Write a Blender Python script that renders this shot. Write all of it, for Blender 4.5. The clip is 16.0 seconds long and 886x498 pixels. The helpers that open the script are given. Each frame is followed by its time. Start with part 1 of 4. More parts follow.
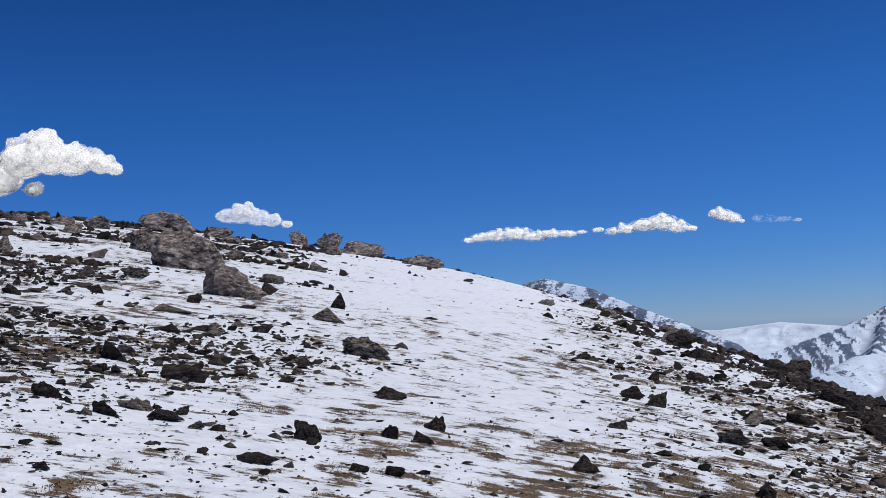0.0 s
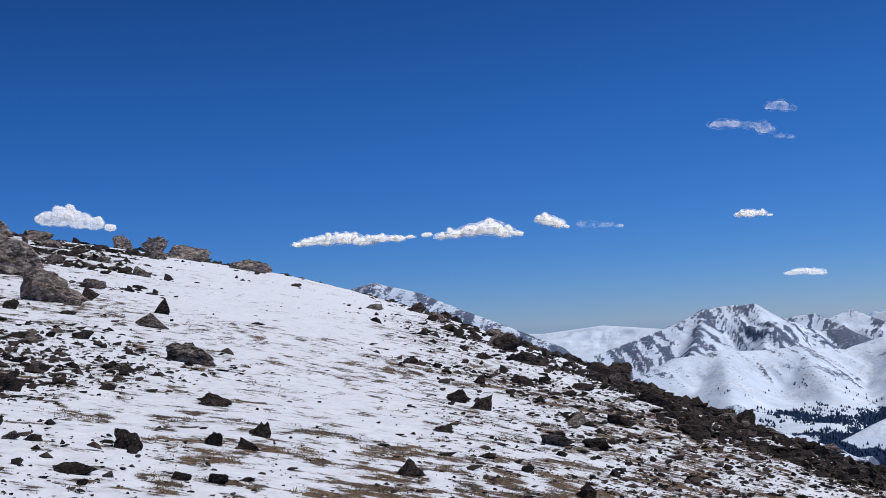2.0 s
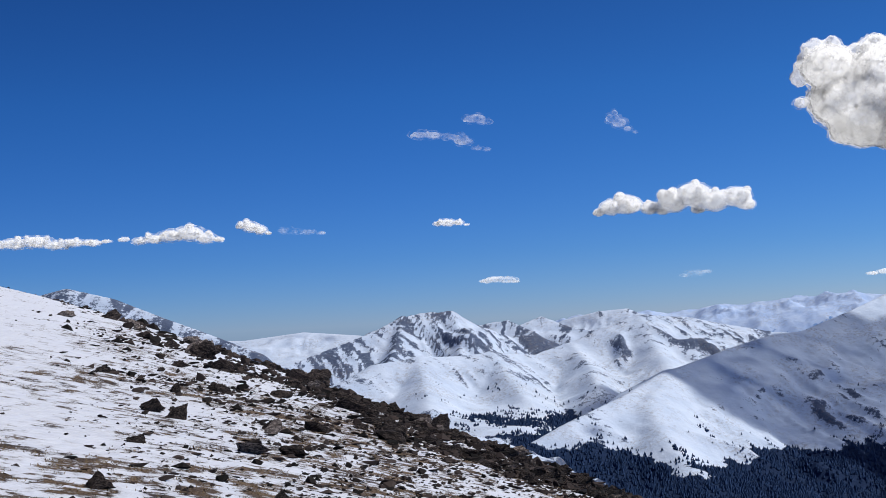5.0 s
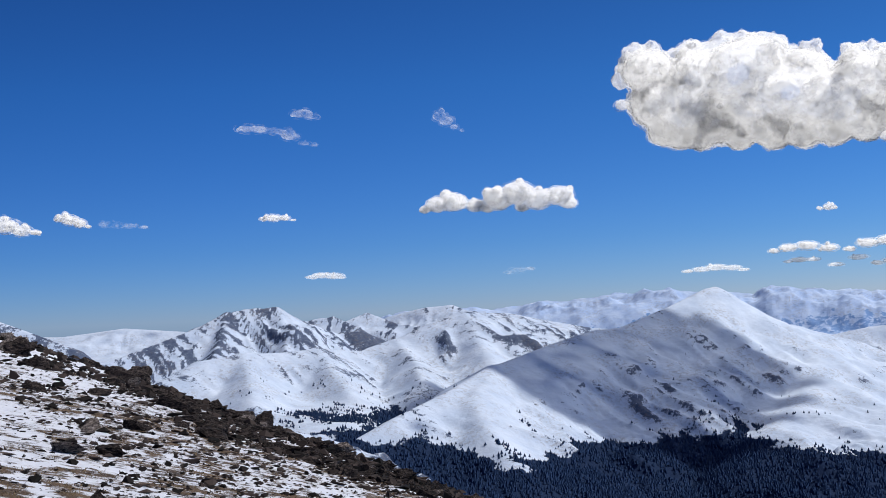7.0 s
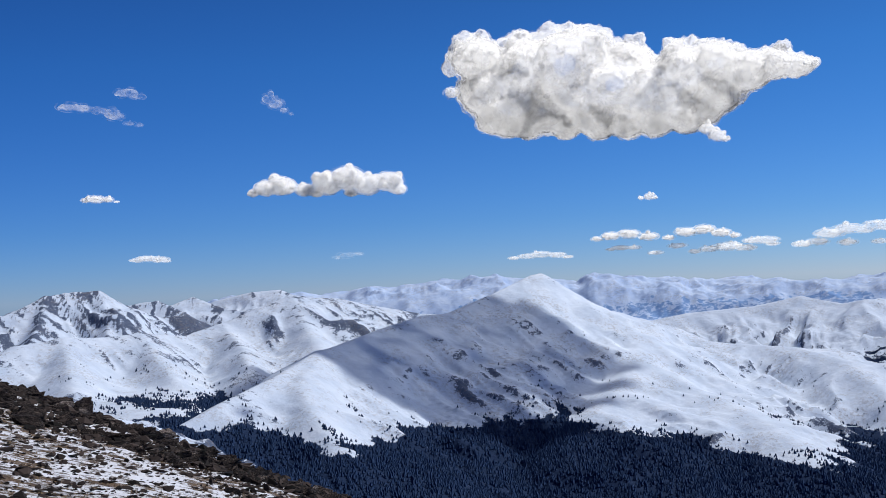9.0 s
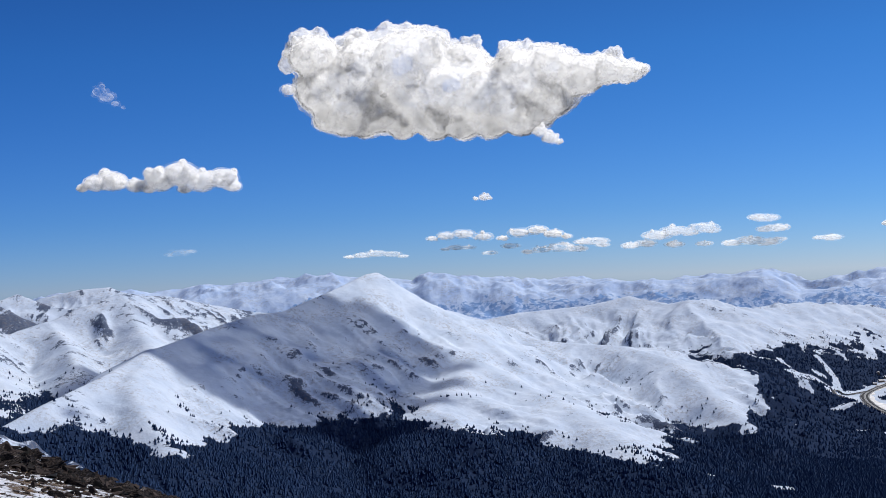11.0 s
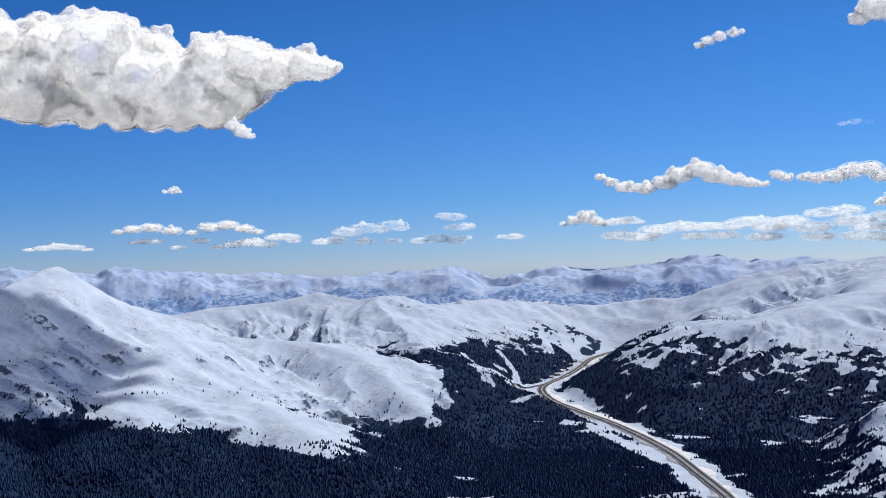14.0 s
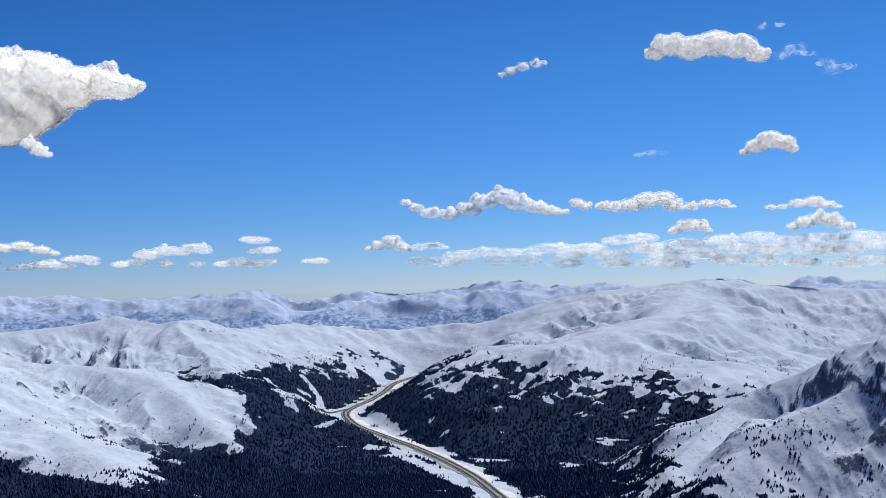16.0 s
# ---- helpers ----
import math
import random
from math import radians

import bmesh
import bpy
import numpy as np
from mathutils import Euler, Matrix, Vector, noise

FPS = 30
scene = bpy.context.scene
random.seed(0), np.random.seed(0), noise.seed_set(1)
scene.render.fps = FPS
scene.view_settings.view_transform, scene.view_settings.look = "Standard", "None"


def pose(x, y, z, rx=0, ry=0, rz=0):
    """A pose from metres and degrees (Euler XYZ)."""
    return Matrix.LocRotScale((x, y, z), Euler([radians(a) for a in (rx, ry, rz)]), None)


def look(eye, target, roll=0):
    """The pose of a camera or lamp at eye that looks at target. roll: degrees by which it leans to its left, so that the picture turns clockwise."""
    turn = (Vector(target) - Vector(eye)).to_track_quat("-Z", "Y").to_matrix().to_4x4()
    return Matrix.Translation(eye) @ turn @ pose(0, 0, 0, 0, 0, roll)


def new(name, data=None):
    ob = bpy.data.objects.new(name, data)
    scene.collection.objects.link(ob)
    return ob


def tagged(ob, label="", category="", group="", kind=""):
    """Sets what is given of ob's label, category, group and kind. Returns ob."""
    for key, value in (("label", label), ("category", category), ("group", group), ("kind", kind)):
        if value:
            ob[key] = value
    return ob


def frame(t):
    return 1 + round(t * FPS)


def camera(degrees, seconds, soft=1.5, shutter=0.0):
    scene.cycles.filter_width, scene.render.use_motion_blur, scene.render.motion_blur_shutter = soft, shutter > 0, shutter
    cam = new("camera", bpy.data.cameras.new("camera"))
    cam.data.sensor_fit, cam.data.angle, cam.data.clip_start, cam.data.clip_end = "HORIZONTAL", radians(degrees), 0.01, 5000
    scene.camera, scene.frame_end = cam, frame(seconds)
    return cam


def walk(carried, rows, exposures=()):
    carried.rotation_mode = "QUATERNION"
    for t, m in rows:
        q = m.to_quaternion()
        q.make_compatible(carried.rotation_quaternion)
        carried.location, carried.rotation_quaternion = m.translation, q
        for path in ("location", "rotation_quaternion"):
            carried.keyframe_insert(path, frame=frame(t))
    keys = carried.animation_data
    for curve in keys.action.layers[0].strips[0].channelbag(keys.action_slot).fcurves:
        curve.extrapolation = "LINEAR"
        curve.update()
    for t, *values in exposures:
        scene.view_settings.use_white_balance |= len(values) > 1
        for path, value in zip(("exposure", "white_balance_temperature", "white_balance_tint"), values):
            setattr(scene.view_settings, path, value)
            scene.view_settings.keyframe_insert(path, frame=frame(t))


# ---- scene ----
# A panning shot from a snowy summit slope: rocks and snow close by, a mountain valley and ranges beyond.
EYE, ARM, PIVOT = 2.56, 0.24, (0.0, 0.0)   # height over the slope, arm's length of the turn, its middle
cam = camera(37.10, 16.0, 0.9)
# seconds, bearing clockwise from +y, look up, lean to the left
TURN = [
    (0.0, 0.000, 3.560, -2.300), (0.5, 1.773, 3.577, -2.393), (1.0, 3.594, 3.557, -2.456),
    (1.5, 5.453, 3.519, -2.540), (2.0, 7.427, 3.444, -2.608), (2.5, 9.525, 3.364, -2.643),
    (3.0, 11.746, 3.254, -2.668), (3.5, 13.992, 3.141, -2.695), (4.0, 16.233, 3.022, -2.692),
    (6.5, 25.968, 3.052, -2.690), (7.0, 27.849, 2.631, -2.616), (7.5, 29.706, 2.120, -2.559),
    (8.0, 31.573, 1.829, -2.475), (8.5, 33.412, 1.749, -2.411), (9.0, 35.244, 1.676, -2.262),
    (11.5, 44.085, 1.258, -1.922), (12.0, 45.861, 1.122, -1.909), (12.5, 47.989, 0.995, -1.762),
    (13.0, 50.507, 0.848, -1.695), (13.5, 53.168, 0.769, -1.583), (14.0, 55.704, 0.810, -1.423),
    (14.5, 58.068, 0.993, -1.302), (15.0, 60.220, 1.226, -1.206), (15.5, 62.253, 1.459, -1.166),
    (16.0, 64.165, 1.691, -1.067),
]


def bearing(az, el=0.0, dist=1.0, height=0.0):
    """A point at a bearing and an upward angle, at a level distance."""
    a = radians(az)
    return Vector((math.sin(a) * dist, math.cos(a) * dist, height + math.tan(radians(el)) * dist))


rows = []
for t, az, up, lean in TURN:
    eye = bearing(az, 0, ARM, EYE)
    rows.append((t, look(eye, eye + bearing(az, up, 10), lean)))
walk(cam, rows)

# ---- sky, sun ----
SUN_AZ, SUN_EL = 104.0, 54.0
world = bpy.data.worlds.new("sky")
scene.world = world
world.use_nodes = True
wn = world.node_tree
sky = wn.nodes.new("ShaderNodeTexSky")
sky.sky_type, sky.sun_disc = "NISHITA", False
sky.sun_elevation, sky.sun_rotation = radians(SUN_EL), radians(SUN_AZ)
sky.altitude, sky.air_density, sky.dust_density, sky.ozone_density = 3900, 1.0, 1.0, 3.0
deep = wn.nodes.new("ShaderNodeGamma")
deep.inputs[1].default_value = 1.55
tint = wn.nodes.new("ShaderNodeMix")
tint.data_type, tint.blend_type = "RGBA", "MULTIPLY"
tint.inputs[0].default_value = 1.0
place = wn.nodes.new("ShaderNodeTexCoord")
height = wn.nodes.new("ShaderNodeSeparateXYZ")
fade = wn.nodes.new("ShaderNodeValToRGB")   # the air pales towards the horizon
fade.color_ramp.elements[0].position, fade.color_ramp.elements[1].position = 0.0, 0.17
fade.color_ramp.elements[0].color, fade.color_ramp.elements[1].color = (0.208, 0.209, 0.290, 1), (0.150, 0.300, 0.368, 1)
fade.color_ramp.elements.new(0.05).color = (0.164, 0.226, 0.305, 1)
wn.links.new(place.outputs["Generated"], height.inputs[0])
wn.links.new(height.outputs["Z"], fade.inputs[0])
wn.links.new(fade.outputs[0], tint.inputs[7])
wn.links.new(sky.outputs[0], deep.inputs[0])
wn.links.new(deep.outputs[0], tint.inputs[6])
glare = wn.nodes.new("ShaderNodeVectorMath")   # and towards the sun
glare.operation = "DOT_PRODUCT"
glare.inputs[1].default_value = bearing(SUN_AZ, 0, 1.0)
wn.links.new(place.outputs["Generated"], glare.inputs[0])
pale = wn.nodes.new("ShaderNodeValToRGB")
pale.color_ramp.elements[0].position, pale.color_ramp.elements[1].position = 0.44, 0.97
pale.color_ramp.elements[0].color, pale.color_ramp.elements[1].color = (0.70, 0.84, 1, 1), (1, 1, 0.97, 1)
reach = wn.nodes.new("ShaderNodeMath")
reach.operation = "MULTIPLY_ADD"
reach.inputs[1].default_value, reach.inputs[2].default_value = 0.6, 0.4
wn.links.new(glare.outputs["Value"], reach.inputs[0])
pale.color_ramp.elements.new(0.10).color = (0.56, 0.70, 0.86, 1)
wn.links.new(reach.outputs[0], pale.inputs[0])
warm = wn.nodes.new("ShaderNodeMix")
warm.data_type, warm.blend_type = "RGBA", "MULTIPLY"
warm.inputs[0].default_value = 1.0
wn.links.new(tint.outputs[2], warm.inputs[6])
wn.links.new(pale.outputs[0], warm.inputs[7])
wn.links.new(warm.outputs[2], wn.nodes["Background"].inputs[0])
wn.nodes["Background"].inputs[1].default_value = 0.10
sun = new("sun", bpy.data.lights.new("sun", "SUN"))
sun.data.energy, sun.data.angle, sun.data.color = 3.5, radians(2.5), (1.0, 0.98, 0.955)
sun.matrix_world = look(bearing(SUN_AZ, SUN_EL, 500), (0, 0, 0))
scene.view_settings.exposure = 0.0

# ---- noise over arrays ----


TABLE = np.random.default_rng(77).uniform(-1, 1, 1 << 20).astype(np.float32)


def soft(x, y, seed=0):
    """Smooth value noise in -1..1."""
    x, y = np.asarray(x, np.float32), np.asarray(y, np.float32)
    fx, fy = np.floor(x), np.floor(y)
    u, v = x - fx, y - fy
    u, v = u * u * (3 - 2 * u), v * v * (3 - 2 * v)
    ix, iy = fx.astype(np.int32) + seed * 57, fy.astype(np.int32) + seed * 131
    x0, x1, y0, y1 = ix & 1023, (ix + 1) & 1023, (iy & 1023) << 10, ((iy + 1) & 1023) << 10
    a, b, c, d = TABLE[y0 + x0], TABLE[y0 + x1], TABLE[y1 + x0], TABLE[y1 + x1]
    a = a + (b - a) * u
    return a + (c + (d - c) * u - a) * v


def fbm(x, y, seed=0, octaves=4, gain=0.5):
    total, amp, size = 0.0, 1.0, 0.0
    for k in range(octaves):
        total = total + amp * soft(x, y, seed + 17 * k)
        size += amp
        amp *= gain
        x, y = x * 2.03 + 11.3, y * 2.03 - 7.1
    return total / size


def ridged(x, y, seed=0, octaves=4):
    total, amp, size = 0.0, 1.0, 0.0
    for k in range(octaves):
        total = total + amp * (1 - 2 * np.abs(soft(x, y, seed + 29 * k)))
        size += amp
        amp *= 0.5
        x, y = x * 2.07 + 5.7, y * 2.07 + 3.9
    return total / size


def step(lo, hi, x):
    s = np.clip((x - lo) / (hi - lo), 0, 1)
    return s * s * (3 - 2 * s)


# ---- the lie of the land ----
# crest lines of the mountains: east, north, height in metres
CRESTS = {}


def ridge(mountain, slope, round_top, rough, *line):
    """One crest line of a mountain: how steep it falls away, how round its back is, how craggy, and its points."""
    CRESTS.setdefault(mountain, []).append((list(line), slope, round_top, rough))


ridge("snowy_shoulder", 0.55, 6, 0.1, (61, 1549, 46), (114, 1496, 58), (161, 1471, 44), (212, 1434, 19), (254, 1397, -1), (297, 1368, -21), (325, 1341, -51))
ridge("far_plateau", 0.25, 30, 0.05, (784, 4228, -25), (867, 4212, -29), (1064, 4218, -11), (1220, 4123, -29), (1339, 4034, -58))
ridge("rocky_mountain", 0.62, 4, 0.16, (684, 2921, -83), (855, 2980, -36), (931, 3009, -13), (1010, 3036, 17), (1071, 3047, 27), (1142, 3043, 26), (1229, 3116, -6), (1359, 3171, -49))
ridge("rocky_mountain", 0.6, 5, 0.14, (1010, 3036, 17), (960, 2930, -40), (900, 2830, -95))
ridge("rocky_mountain", 0.6, 5, 0.14, (1142, 3043, 26), (1120, 2930, -35), (1075, 2820, -85))
ridge("rocky_mountain", 0.6, 4, 0.14, (1284, 3256, -12), (1374, 3241, -1), (1412, 3181, -31))
ridge("rocky_mountain", 0.5, 5, 0.12, (1572, 3624, -20), (1655, 3641, 5), (1710, 3561, -31), (1762, 3479, -47))
ridge("rocky_mountain", 0.4, 8, 0.12, (1867, 3929, -11), (1968, 3879, 12), (2051, 3836, 17), (2106, 3749, -24))
ridge("round_mountain", 0.5, 14, 0.1, (617, 2267, -108), (722, 2341, -71), (816, 2363, -64), (903, 2385, -65), (982, 2407, -63), (1104, 2464, -74), (1189, 2480, -56), (1276, 2492, -25), (1364, 2502, -5), (1500, 2540, -12), (1617, 2586, -31), (1741, 2565, -56), (1786, 2472, -63))
ridge("round_mountain", 0.45, 10, 0.1, (982, 2407, -63), (953, 2257, -104), (932, 2136, -140))
ridge("round_mountain", 0.48, 10, 0.1, (1189, 2480, -56), (1148, 2310, -96), (1080, 2143, -130))
ridge("round_mountain", 0.45, 14, 0.1, (1364, 2502, -5), (1310, 2330, -75), (1250, 2160, -125))
ridge("round_mountain", 0.42, 12, 0.08, (816, 2363, -64), (775, 2219, -102), (716, 2027, -139))
ridge("pyramid_mountain", 0.52, 8, 0.07, (672, 1583, -171), (767, 1628, -144), (914, 1722, -116), (1041, 1824, -92), (1207, 1899, -63), (1320, 1944, -46), (1389, 1957, -44), (1516, 1988, -13), (1598, 2003, 11), (1630, 2010, 20), (1655, 2012, 20))
ridge("pyramid_mountain", 0.5, 8, 0.06, (1655, 2012, 20), (1680, 2003, 6), (1700, 1994, -10), (1785, 1959, -60), (1890, 1956, -81), (1972, 1959, -102))
ridge("pyramid_mountain", 0.45, 14, 0.08, (1041, 1824, -92), (925, 1683, -127), (882, 1569, -162), (857, 1468, -193))
ridge("pyramid_mountain", 0.36, 24, 0.12, (1785, 1959, -60), (1714, 1820, -97), (1637, 1728, -142), (1485, 1623, -177), (1377, 1559, -201), (1258, 1490, -237))
ridge("pyramid_mountain", 0.32, 26, 0.12, (1637, 1728, -142), (1620, 1576, -185), (1588, 1404, -224), (1513, 1246, -264))
ridge("pyramid_mountain", 0.36, 16, 0.13, (1869, 1977, -99), (1949, 1926, -121), (2013, 1859, -133), (2067, 1737, -142), (2046, 1604, -163), (1999, 1501, -200), (1922, 1353, -252), (1858, 1269, -281))
ridge("knoll_mountain", 0.34, 10, 0.085, (2405, 2543, -113), (2572, 2518, -91), (2726, 2428, -80), (2846, 2364, -60), (2876, 2248, -81), (2883, 2156, -67), (2929, 2094, -34), (3021, 2048, -72), (3147, 2039, -70), (3334, 2024, -55), (3517, 1905, -60), (3715, 1734, -52))
ridge("knoll_mountain", 0.45, 10, 0.085, (2929, 2094, -34), (2797, 2020, -109), (2690, 1912, -175), (2604, 1772, -235), (2549, 1675, -280))
ridge("knoll_mountain", 0.45, 10, 0.085, (3334, 2024, -55), (3137, 1961, -140), (3040, 1834, -210), (2902, 1674, -269))
ridge("knoll_mountain", 0.4, 14, 0.085, (2846, 2364, -60), (2710, 2215, -135), (2646, 2055, -174), (2559, 1921, -222))
ridge("rolling_plateau", 0.3, 14, 0.085, (3460, 1799, -129), (3610, 1722, -92), (3773, 1605, -62), (3932, 1477, -23), (4038, 1325, -12), (4090, 1155, 7), (4113, 1070, 17), (4195, 946, -3), (4284, 753, -20), (4314, 555, -27))
ridge("rolling_plateau", 0.28, 16, 0.085, (3173, 1074, -119), (3499, 1038, -81), (3753, 1061, -43), (4003, 1095, -3))
ridge("rolling_plateau", 0.32, 12, 0.085, (3368, 749, -156), (3442, 868, -88), (3681, 943, -51))
ridge("rolling_plateau", 0.24, 14, 0.085, (2871, 1297, -187), (3022, 1197, -143), (3173, 1074, -119), (3108, 952, -158), (3047, 798, -180), (2822, 666, -215))
ridge("rolling_plateau", 0.26, 14, 0.085, (3112, 1602, -190), (3158, 1508, -162), (3266, 1391, -152), (3161, 1252, -150))
ridge("forked_mountain", 0.48, 6, 0.1, (2246, 134, -5), (2268, 229, -39), (2281, 295, -72), (2322, 364, -113), (2358, 447, -155), (2340, 533, -189), (2282, 560, -214), (2125, 569, -249), (1966, 580, -284))
ridge("forked_mountain", 0.45, 8, 0.1, (2246, 134, -5), (2132, 277, -123), (2072, 343, -172), (2011, 400, -202), (1930, 442, -244), (1837, 485, -282))
# the skyline of the far ranges and a nearer range: bearings and upward angles in degrees
FAR_SKY = ([14.9, 23.0, 26.0, 30.7, 32.1, 33.6, 34.6, 36.1, 37.3, 40.5, 41.0, 41.7, 42.5, 43.5, 44.1, 45.3, 45.9, 47.4, 49.6, 51.5, 53.2, 53.7, 54.7, 55.9, 56.9, 57.6, 58.9, 60.2, 61.4, 62.6, 63.8, 65.1, 66.5, 67.5, 68.5, 69.9, 71.1, 72.3, 74.4, 75.6, 76.1, 77.0, 77.7, 78.6, 79.3, 80.4, 81.9],
           [-0.75, -0.55, -0.1, -0.08, 0.06, 0.17, 0.3, 0.32, 0.44, 0.14, 0.06, 0.34, 0.26, 0.13, 0.12, 0.02, -0.14, -0.14, -0.18, -0.32, -0.25, -0.14, -0.22, 0.04, -0.23, -0.55, -0.29, -0.19, -0.14, -0.24, -0.14, -0.05, 0.17, 0.2, -0.11, -0.02, 0.03, -0.12, -0.23, -0.02, 0.21, -0.05, -0.25, -0.2, 0.02, 0.11, -0.1])
FAR_FORE = ([27.0, 30.7, 33.1, 35.6, 43.4, 45.9, 48.3, 50.8, 52.7, 53.5, 54.7, 55.9, 56.6, 57.4, 59.2, 62.2, 63.9, 67.5, 72.3, 79.2], [-1.3, -0.57, -0.3, -0.08, -0.8, -0.75, -0.76, -0.73, -0.6, -0.37, -0.29, -0.11, -0.35, -0.86, -0.79, -0.87, -0.68, -0.34, -0.55, -0.61])
ridge("knoll_mountain", 0.75, 3, 0.15, (2900, 2118, -44), (2929, 2094, -31), (2955, 2068, -50))
ROAD = [(67.9, 1790, -321), (67.42, 1871, -320), (66.48, 2030, -320), (65.07, 2307, -320), (63.16, 2615, -318), (61.47, 2858, -314), (60.26, 3047, -308), (59.83, 3240, -302),
        (60.16, 3351, -296), (60.90, 3467, -288), (61.52, 3609, -277), (62.01, 3751, -265), (62.99, 3898, -255), (63.48, 3950, -253)]
ROAD = [Vector((*bearing(a, 0, d).xy, z)) for a, d, z in ROAD]


def spot(az, dist):
    return Vector((*bearing(az, 0, dist).xy, 0.0))


# strips that are kept clear of trees: their middle line and half width
CLEARINGS = [
    ([spot(55.6, 3180), spot(56.8, 3210), spot(58.0, 3230), spot(59.1, 3230)], 22),
    ([spot(57.9, 2840), spot(58.6, 2810), spot(59.3, 2830)], 12),
    ([spot(62.0, 2600), spot(62.7, 2470), spot(63.6, 2350), spot(64.5, 2230), spot(65.0, 2150)], 15),
    ([spot(60.9, 3160), spot(61.6, 2980), spot(62.1, 2880)], 14),
    ([Vector((1790, 610, 0)), Vector((1911, 600, 0)), Vector((1975, 565, 0)), Vector((2040, 540, 0)), Vector((2130, 500, 0))], 9),
    ([Vector((3453, 1937, 0)), Vector((3378, 1868, 0)), Vector((3295, 1796, 0)), Vector((3180, 1720, 0))], 13),
    ([Vector((3653, 1830, 0)), Vector((3512, 1818, 0)), Vector((3371, 1782, 0))], 11),
    ([Vector((2960, 1850, 0)), Vector((2860, 1740, 0)), Vector((2790, 1690, 0))], 9),
    ([Vector((2760, 1830, 0)), Vector((2690, 1740, 0)), Vector((2650, 1660, 0))], 8),
    ([spot(62.3, 3700), spot(63.2, 3560), spot(64.0, 3480)], 14),
    ([spot(58.75, 2990), spot(58.55, 3110), spot(58.8, 3230), spot(59.4, 3290)], 16),
]


def along(X, Y, pts):
    """Level distance to a line of points, its height there, and the way along it, blended over its bends."""
    best, total, zc, way = np.full(X.shape, 1e9, np.float32), 0.0, 0.0, 0.0
    run = 0.0
    for (x0, y0, z0), (x1, y1, z1) in zip(pts[:-1], pts[1:]):
        dx, dy = x1 - x0, y1 - y0
        n2 = dx * dx + dy * dy
        s = np.clip(((X - x0) * dx + (Y - y0) * dy) / n2, 0, 1)
        d = np.hypot(X - x0 - s * dx, Y - y0 - s * dy)
        best = np.minimum(best, d)
        w = (100.0 / (d + 3.0)) ** 6
        total, zc, way = total + w, zc + w * (z0 + s * (z1 - z0)), way + w * (run + s * math.sqrt(n2))
        run += math.sqrt(n2)
    return best, zc / total, way / total


def hillside(X, Y):
    """The summit slope that the camera stands on."""
    xp, xn = np.maximum(X, 0), np.minimum(X, 0)
    yy = np.where(Y > 0, Y, 0.3 * Y)
    z = -0.18287 * X + 0.07412 * yy - (0.00548 * xp ** 2 + 0.000838 * xn ** 2 + 0.000168 * X * yy + 0.0000687 * yy ** 2)
    return z


def hill_relief(X, Y):
    r = np.hypot(X, Y)
    return (0.16 * fbm(X / 9, Y / 9, 3, 3) * step(6, 30, r) + 0.05 * fbm(X / 1.7, Y / 1.7, 5, 3)) * step(400, 150, r)


def floor_height(X, Y):
    r, az = np.hypot(X, Y), np.degrees(np.arctan2(X, Y))
    z = np.interp(r, [0, 1800, 2400, 2900, 3250, 3600, 3950, 4400, 5000], [-321, -321, -320, -315, -303, -280, -256, -110, -95])
    side = step(33, 23, az) * step(1400, 2000, r)
    return z + side * (np.interp(r, [1500, 2000, 2400, 3000, 4300], [-250, -165, -150, -130, -95]) - z) + 5 * fbm(X / 160, Y / 160, 8, 3) + 26 * step(4020, 4200, r) * ridged(X / 170, Y / 170, 9, 4)


def crest_height(X, Y, base, crest, seed):
    """The flank of one crest line: its height, and how craggy it is. The relief dies out towards the valley floor."""
    pts, slope, round_top, rough = crest
    d, zc, way = along(X, Y, pts)
    gully = fbm(way / 75 + 0.3 * soft(X / 60, Y / 60, seed), d / 420, seed, 4, 0.55)
    fine = ridged(X / 90, Y / 90, seed + 3, 4)
    rib = fbm(way / 17 + 0.25 * soft(X / 25, Y / 25, seed + 8), d / 170, seed + 11, 3, 0.6)
    dd = np.sqrt(d * d + round_top ** 2) - round_top
    h = zc - 1.42 * slope * 480 * (1 - np.exp(-dd / 480)) - 160 * (dd / 900) ** 4
    relief = np.minimum(dd, 200) * (2.0 * gully + 0.7 * fine) + 260 * fbm(X / 190, Y / 190, 61, 3) * step(10, 140, d)
    relief = relief + np.minimum(dd, 90) * 0.55 * rib + 230 * ridged(X / 210 + 0.5 * soft(X / 110, Y / 110, seed + 31), Y / 210 + 0.5 * soft(X / 110, Y / 110, seed + 37), seed + 33, 3) * step(5, 110, d) + 5 * fbm(X / 30, Y / 30, seed + 5, 3) * step(0, 30, d + 8)
    h = h + rough * relief * step(-30, 70, h - base)
    craggy = 1.0 if slope > 0.58 else 0.0
    streak = fbm(way / (9 - 2 * craggy) + 0.4 * soft(X / 20, Y / 20, seed + 13), d / 95, seed + 15, 3, 0.65)
    return h, gully * (0.4 - 0.2 * craggy) + rib * (0.6 - 0.25 * craggy) + streak * (0.6 + 0.6 * craggy) + (0.35 - 0.25 * craggy) * fbm(X / 30, Y / 30, seed + 21, 3) + (slope - 0.45) * 1.8


